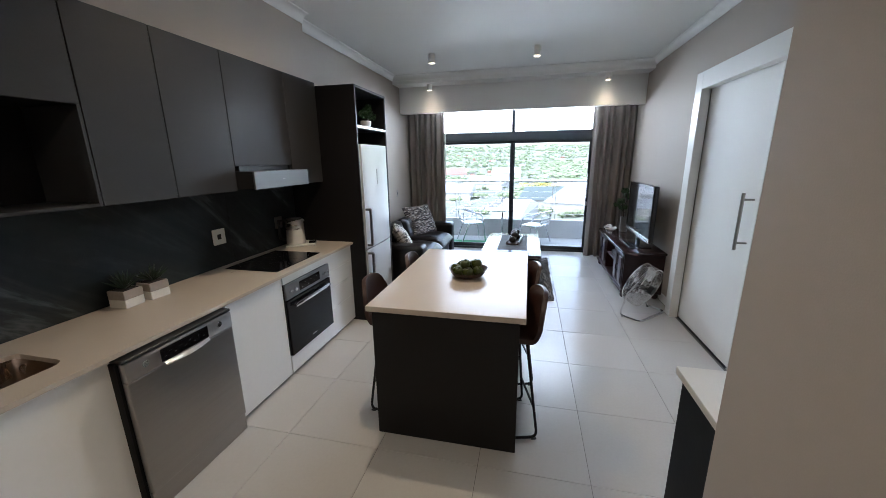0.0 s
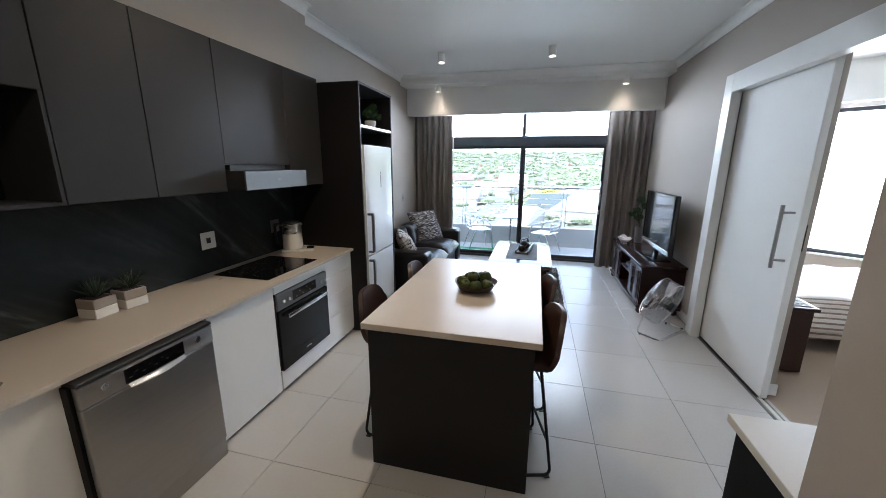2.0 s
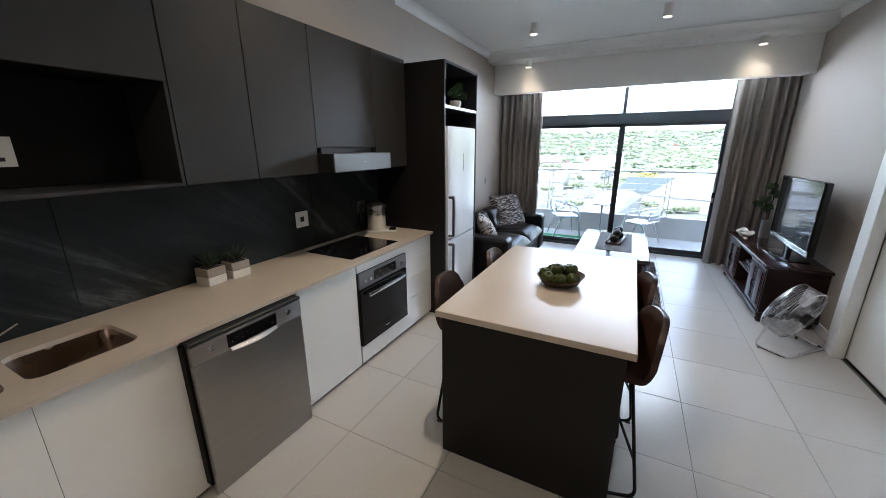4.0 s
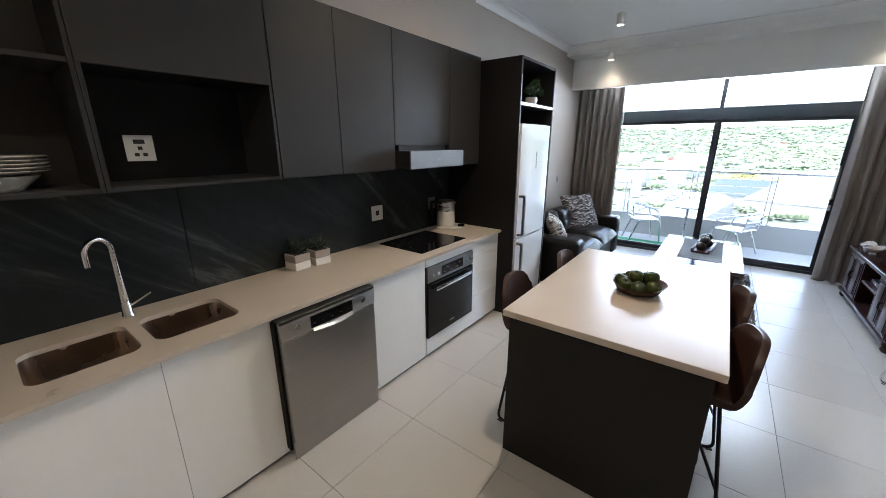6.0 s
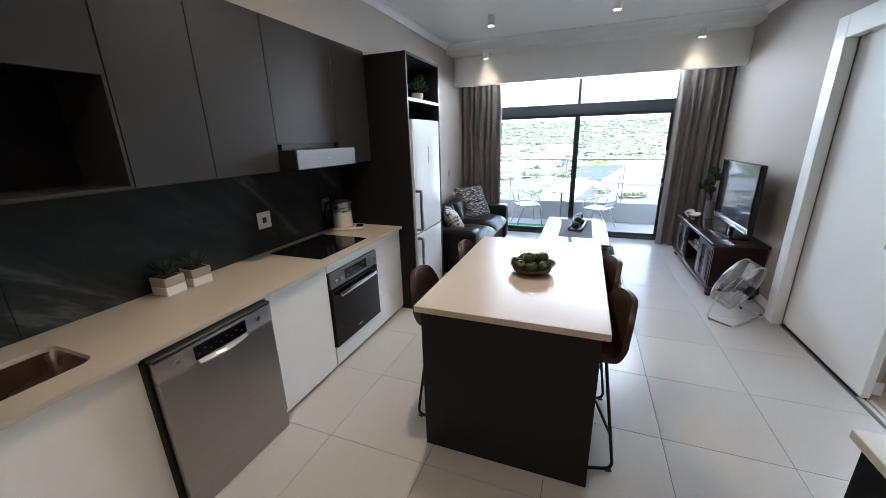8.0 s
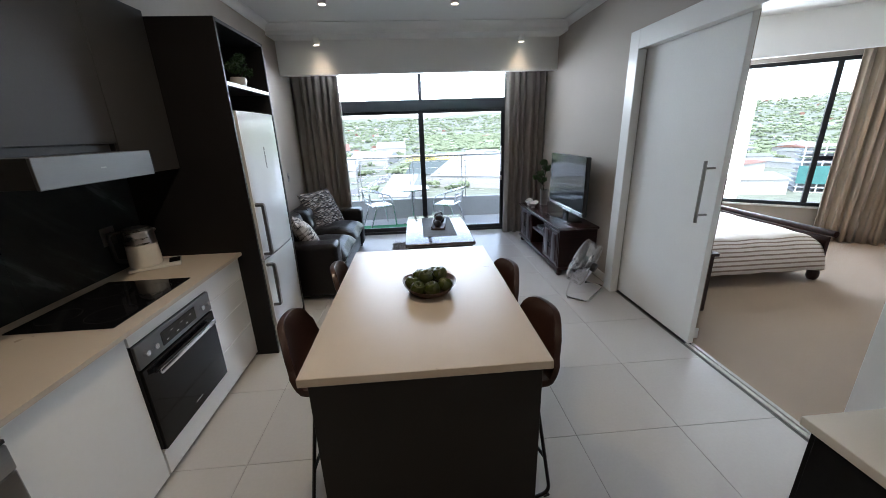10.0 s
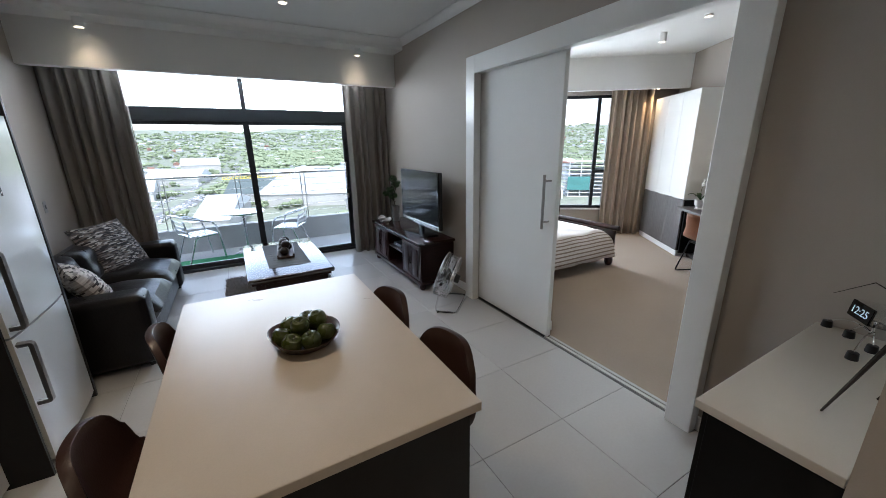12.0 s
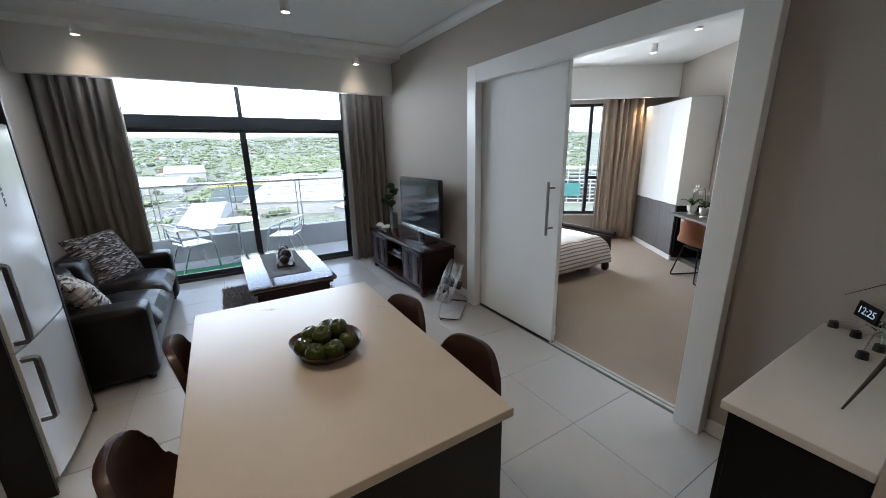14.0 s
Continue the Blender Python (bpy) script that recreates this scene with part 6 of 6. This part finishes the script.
# ---- city outside, far below ----
GZ = -46.0
LAND = simple("mixed_ground", (0.13, 0.142, 0.105), 0.95, vary=0.40, scale=0.012, fine=0.15, bump=0)
ASPH = simple("pale_asphalt", (0.10, 0.10, 0.10), 0.9, vary=0.15, scale=0.05, fine=0.6, bump=0)
ROOFW = simple("white_sheet_roof", (0.25, 0.255, 0.26), 0.55, vary=0.15, scale=0.05, fine=1.2, bump=0, rand=0.5)
ROOFR = simple("clay_tile_roof", (0.17, 0.09, 0.065), 0.8, vary=0.25, scale=0.1, fine=1.0, bump=0)
PLAST = simple("pale_plaster_facade", (0.30, 0.29, 0.27), 0.85, vary=0.15, scale=0.05, fine=0.8, bump=0, rand=0.25)
DARKW = simple("dark_facade_window", (0.05, 0.07, 0.09), 0.15, vary=0.2, bump=0)
TREES = simple("tree_foliage", (0.14, 0.165, 0.095), 0.9, vary=0.25, scale=0.06, fine=0.9, bump=0)
HILLS = simple("wooded_hillside", (0.11, 0.135, 0.085), 0.95, vary=0.24, scale=0.006, fine=0.06, bump=0)
SCAF = simple("green_scaffold_net", (0.04, 0.13, 0.12), 0.8, vary=0.2, scale=0.2, fine=2.0, bump=0)
YELL = simple("yellow_crane_steel", (0.50, 0.36, 0.05), 0.6, vary=0.1, bump=0)
bm = bmesh.new()
def gl(u, v):
    r = 20 + 4400 * v ** 2
    a = -0.3 + 3.75 * u
    x, y = r * math.cos(a), r * math.sin(a)
    h = 0.0
    if r > 1100:
        k = min(1.0, (r - 1100) / 2200)
        h = k * (160 + 70 * noise.noise(Vector((x / 900, y / 900, 0))) + 30 * noise.noise(Vector((x / 260, y / 260, 3))))
    return Vector((x, y, GZ + h))
grid_into(bm, 120, 60, gl)
tagged(part("ground", bm, LAND, smooth=True), "green and built-up land far below running to wooded hills", "ground", kind="structure")
rnd = random.Random(11)
def road(pts, w):
    bm = bmesh.new()
    prev = None
    for i, p in enumerate(pts):
        a, b = Vector(pts[max(0, i - 1)]), Vector(pts[min(len(pts) - 1, i + 1)])
        d = (b - a).normalized()
        s = Vector((-d.y, d.x, 0)) * w / 2
        cur = (bm.verts.new(Vector((*p, GZ + 0.3)) + s), bm.verts.new(Vector((*p, GZ + 0.3)) - s)) if len(p) == 2 else None
        if prev:
            bm.faces.new((prev[0], prev[1], cur[1], cur[0]))
        prev = cur
    return tagged(part("road", bm, ASPH), "grey asphalt road between the warehouses", "road", kind="structure")
road([(-62, 290), (-45, 355), (-29, 447), (-13, 562), (6, 783), (34, 1100)], 15)
road([(-260 + 40 * k, 262 + 5 * math.sin(k * 0.5)) for k in range(18)], 12)
road([(-400 + 60 * k, 520 + 20 * math.sin(k * 0.4)) for k in range(18)], 14)
road([(150 - 6 * k, 250 + 30 * k) for k in range(12)], 10)


def warehouse(x, y, w, d, h, rz, roof=ROOFW):
    b = thing("warehouse", pose(x, y, GZ, 0, 0, rz), "long pale-roofed warehouse in the valley below", "warehouse", "warehouses in the valley")
    part("wall", box_into(bmesh.new(), -w / 2, w / 2, -d / 2, d / 2, 0, h), PLAST, b)
    bm = bmesh.new()
    e = 1.0
    vs = [bm.verts.new(p) for p in ((-w / 2 - e, -d / 2 - e, h + 0.05), (w / 2 + e, -d / 2 - e, h + 0.05), (w / 2 + e, d / 2 + e, h + 0.05), (-w / 2 - e, d / 2 + e, h + 0.05), (-w / 2 - e, 0, h + d * 0.09), (w / 2 + e, 0, h + d * 0.09))]
    for f in ((0, 1, 5, 4), (2, 3, 4, 5), (0, 4, 3), (1, 2, 5), (3, 2, 1, 0)):
        bm.faces.new([vs[i] for i in f])
    part("roof", bm, roof, b, "pale sheet-metal roof")
    if w > 48:
        return
    bm = bmesh.new()
    n = max(2, int(w / 9))
    for k in range(n):
        xx = -w / 2 + (k + 0.5) * w / n
        box_into(bm, xx - 1.5, xx + 1.5, -d / 2 - 0.15, -d / 2 + 0.1, h * 0.50, h * 0.70)
    part("window_band", bm, DARKW, b, "dark window openings")


taken = []
def free(x, y, r):
    for a, b, q in taken:
        if (a - x) ** 2 + (b - y) ** 2 < (q + r) ** 2:
            return False
    taken.append((x, y, r))
    return True
ROOFD = simple("dark_green_sheet_roof", (0.045, 0.058, 0.052), 0.6, vary=0.15, scale=0.05, fine=1.0, bump=0)
for x, y, w, d, h, rz, roof in ((-7, 276, 17, 96, 10, -9, ROOFW), (24, 398, 52, 100, 10, -8, ROOFD), (86, 392, 84, 165, 10, -24, ROOFW), (-52, 880, 62, 130, 17, 3, ROOFW), (-66, 640, 62, 110, 9, -6, ROOFW), (-105, 470, 70, 90, 9, 4, ROOFW), (-120, 330, 80, 60, 9, 10, ROOFW), (-230, 1000, 120, 160, 10, 12, ROOFR), (170, 560, 70, 110, 9, -18, ROOFW)):
    taken.append((x, y, 0.5 * max(w, d)))
    warehouse(x, y, w, d, h, rz, roof)
# the road and the playing field stay clear
for k in range(40):
    taken.append((-60 + k * 2.4, 290 + 20.7 * k, 11))
for k in range(5):
    taken.append((90 + 40 * k, 850 + 15 * k, 60))
tries = 0
while tries < 4000 and len(taken) < 150:
    tries += 1
    y = rnd.uniform(240, 900)
    x = rnd.uniform(-0.9, 1.1) * y
    w, d = rnd.uniform(24, 70), rnd.uniform(18, 42)
    if free(x, y, w * 0.52):
        warehouse(x, y, w, d, rnd.uniform(6, 11), rnd.choice((8, 98, 22, -14)) + rnd.uniform(-4, 4), ROOFR if y > 330 and rnd.random() < 0.12 else ROOFW)
FIELD = simple("mown_grass_field", (0.085, 0.13, 0.045), 0.95, vary=0.15, scale=0.02, fine=0.3, bump=0)
tagged(part("field", plate([rounded(70, 270, 790, 960, 30)], GZ + 0.2, GZ + 0.5), FIELD), "mown green field below the tree belt", "field", kind="structure")
bmw, bmr = bmesh.new(), bmesh.new()
for k in range(900):
    y = rnd.uniform(900, 3000)
    x = rnd.uniform(-1.1, 1.3) * y
    r = math.hypot(x, y)
    k2 = min(1.0, max(0.0, (r - 1100) / 2200))
    z = GZ + k2 * (160 + 70 * noise.noise(Vector((x / 900, y / 900, 0))) + 30 * noise.noise(Vector((x / 260, y / 260, 3)))) - 1
    w, d, h = rnd.uniform(8, 26), rnd.uniform(8, 16), rnd.uniform(4, 9)
    m = Matrix.Translation((x, y, z)) @ Matrix.Rotation(rnd.uniform(0, 3.1), 4, "Z")
    bb = bmw if rnd.random() < 0.88 else bmr
    vs = [bb.verts.new(m @ Vector(p)) for p in ((-w / 2, -d / 2, 0), (w / 2, -d / 2, 0), (w / 2, d / 2, 0), (-w / 2, d / 2, 0), (-w / 2, -d / 2, h), (w / 2, -d / 2, h), (w / 2, d / 2, h), (-w / 2, d / 2, h), (-w / 2, 0, h + d * 0.2), (w / 2, 0, h + d * 0.2))]
    for f in ((0, 1, 5, 4), (1, 2, 6, 9, 5), (2, 3, 7, 6), (3, 0, 4, 8, 7), (4, 5, 9, 8), (6, 7, 8, 9)):
        bb.faces.new([vs[i] for i in f])
tagged(part("far_houses", bmw, ROOFW), "scattered pale houses across the distant valley", "houses", kind="stuff")
tagged(part("far_tiled_houses", bmr, ROOFR), "scattered tile-roofed houses across the distant valley", "houses", kind="stuff")
verts, faces = [], []
ico = bmesh.new()
bmesh.ops.create_icosphere(ico, subdivisions=1, radius=1.0)
iv = np.array([v.co[:] for v in ico.verts])
fi = np.array([[v.index for v in f.verts] for f in ico.faces])
ico.free()
nr = np.random.RandomState(8)
for k in range(20000):
    if k < 3400:
        y = 240 + 700 * nr.rand() ** 0.9
    else:
        y = 450 + 2500 * nr.rand() ** 1.4
    x = nr.uniform(-1.1, 1.3) * y
    if k % 9 == 0:
        x, y = nr.uniform(40, 380), nr.uniform(965, 1400)
    cl = noise.noise(Vector((x / 90, y / 90, 7)))
    if k >= 24 and k % 9 and cl < (0.0 if k < 3400 else -0.22):
        continue
    r = math.hypot(x, y)
    k2 = min(1.0, max(0.0, (r - 1100) / 2200))
    z = GZ + k2 * (160 + 70 * noise.noise(Vector((x / 900, y / 900, 0))) + 30 * noise.noise(Vector((x / 260, y / 260, 3))))
    if k >= 24 and any((a - x) ** 2 + (b - y) ** 2 < (q * 0.9) ** 2 for a, b, q in taken):
        continue
    if k < 24:
        x, y, z = 28 + 3.2 * k + nr.uniform(-3, 3), 316 + 0.9 * k + nr.uniform(-6, 6), GZ
    s = nr.uniform(1.2, 3.0) * (1 + y / 1500)
    for c in range(3 if y < 700 else 2):
        off = nr.normal(0, 0.5 if y < 700 else 1.1, 3) * s
        jit = 1 + nr.uniform(-0.3, 0.3, (len(iv), 1))
        n0 = len(verts) * len(iv)
        wide = 1.0 if y < 700 else 1.35
        verts.append(iv * jit * s * nr.uniform(0.6, 1.0) * [wide, wide, 0.9 if y < 700 else 0.75] + [x + off[0], y + off[1], z + s * 0.9 + abs(off[2]) * 0.3])
        faces.append(fi + n0)
me = bpy.data.meshes.new("woods")
me.from_pydata(np.concatenate(verts).tolist(), [], np.concatenate(faces).tolist())
me.materials.append(TREES)
tagged(new("far_woods", me), "dense green trees between the buildings below", "trees", kind="stuff")
bmc = bmesh.new()
for k in range(420):
    i = rnd.randint(0, 38)
    x, y = -60 + i * 2.4 + rnd.choice((-13, -9.5, 9.5, 13, 18)) + rnd.uniform(-0.6, 0.6), 290 + 20.7 * i + rnd.uniform(0, 20)
    m = Matrix.Translation((x, y, GZ + 0.3)) @ Matrix.Rotation(rnd.choice((0.1, 1.6)) + rnd.uniform(-0.05, 0.05), 4, "Z")
    n0 = len(bmc.verts)
    box_into(bmc, -0.9, 0.9, -2.1, 2.1, 0.25, 0.85, 0)
    box_into(bmc, -0.75, 0.75, -1.2, 1.0, 0.85, 1.45, 0)
    bmc.verts.ensure_lookup_table()
    for v in bmc.verts[n0:]:
        v.co = m @ v.co
CARP = simple("car_paint", (0.25, 0.25, 0.26), 0.3, vary=0.5, scale=0.09, fine=0.2, bump=0)
tagged(part("parked_cars", bmc, CARP), "rows of parked cars beside the road far below", "cars", kind="stuff")
# neighbouring block under construction, seen from the bedroom
nb = thing("unfinished_block", pose(290, 229, GZ, 0, 0, -38), "concrete apartment block under construction with green netting", "building")
for k in range(10):
    part("slab", box_into(bmesh.new(), -26, 26, -14, 14, k * 3.4, k * 3.4 + 0.45), CONC, nb)
    for x in (-25, -15, -5, 5, 15, 25):
        part("column", box_into(bmesh.new(), x - 0.4, x + 0.4, -13.5, -12.7, k * 3.4 + 0.45, k * 3.4 + 3.4), CONC, nb)
part("netting", box_into(bmesh.new(), -26.3, -4, -14.4, -14.2, 6, 18), SCAF, nb, "green safety netting")
cr = thing("crane_jib", pose(-3, 331, GZ + 4, 0, 0, 1), "yellow lattice crane jib beyond the warehouses", "crane")
for z in (20.0, 22.6):
    part("chord", tube_into(bmesh.new(), [(-5, 0, z), (46, 0, z)], 0.22, 4), YELL, cr)
bm = bmesh.new()
for k in range(17):
    rod_into(bm, (-5 + 3 * k, 0, 20.0), (-3.5 + 3 * k, 0, 22.7), 0.2, seg=4)
    rod_into(bm, (-3.5 + 3 * k, 0, 22.7), (-2 + 3 * k, 0, 20.0), 0.2, seg=4)
part("lattice", bm, YELL, cr)
part("mast", box_into(bmesh.new(), 44.6, 45.4, -0.4, 0.4, -4, 23), CONC, cr)


# ---- floor tiles, one by one ----
P, GX, GY = 0.607, -1.132, 1.814
bed_slab = setting("floor", GROUT, (KX - 0.15, 1.925, -1.75, NY + 0.05, -0.1, -0.004))
tile_mesh = {}
xs = [GX + P * k for k in range(-2, 6)]
ys = [GY + P * k for k in range(-6, 10)]
for i in range(len(xs) - 1):
    for j in range(len(ys) - 1):
        x0, x1 = max(xs[i], KX), min(xs[i + 1], 1.925)
        y0, y1 = max(ys[j], -1.6), min(ys[j + 1], 7.0)
        if x1 - x0 < 0.02 or y1 - y0 < 0.02:
            continue
        key = (round(x1 - x0, 3), round(y1 - y0, 3))
        if key not in tile_mesh:
            bm = box_into(bmesh.new(), 0.0012, key[0] - 0.0012, 0.0012, key[1] - 0.0012, -0.006, 0.0, 0.0012)
            me = bpy.data.meshes.new("tile")
            bm.to_mesh(me)
            bm.free()
            me.materials.append(TILE)
            tile_mesh[key] = me
        t = new("tile", tile_mesh[key])
        t.parent = bed_slab
        t.matrix_basis = pose(x0, y0, 0)
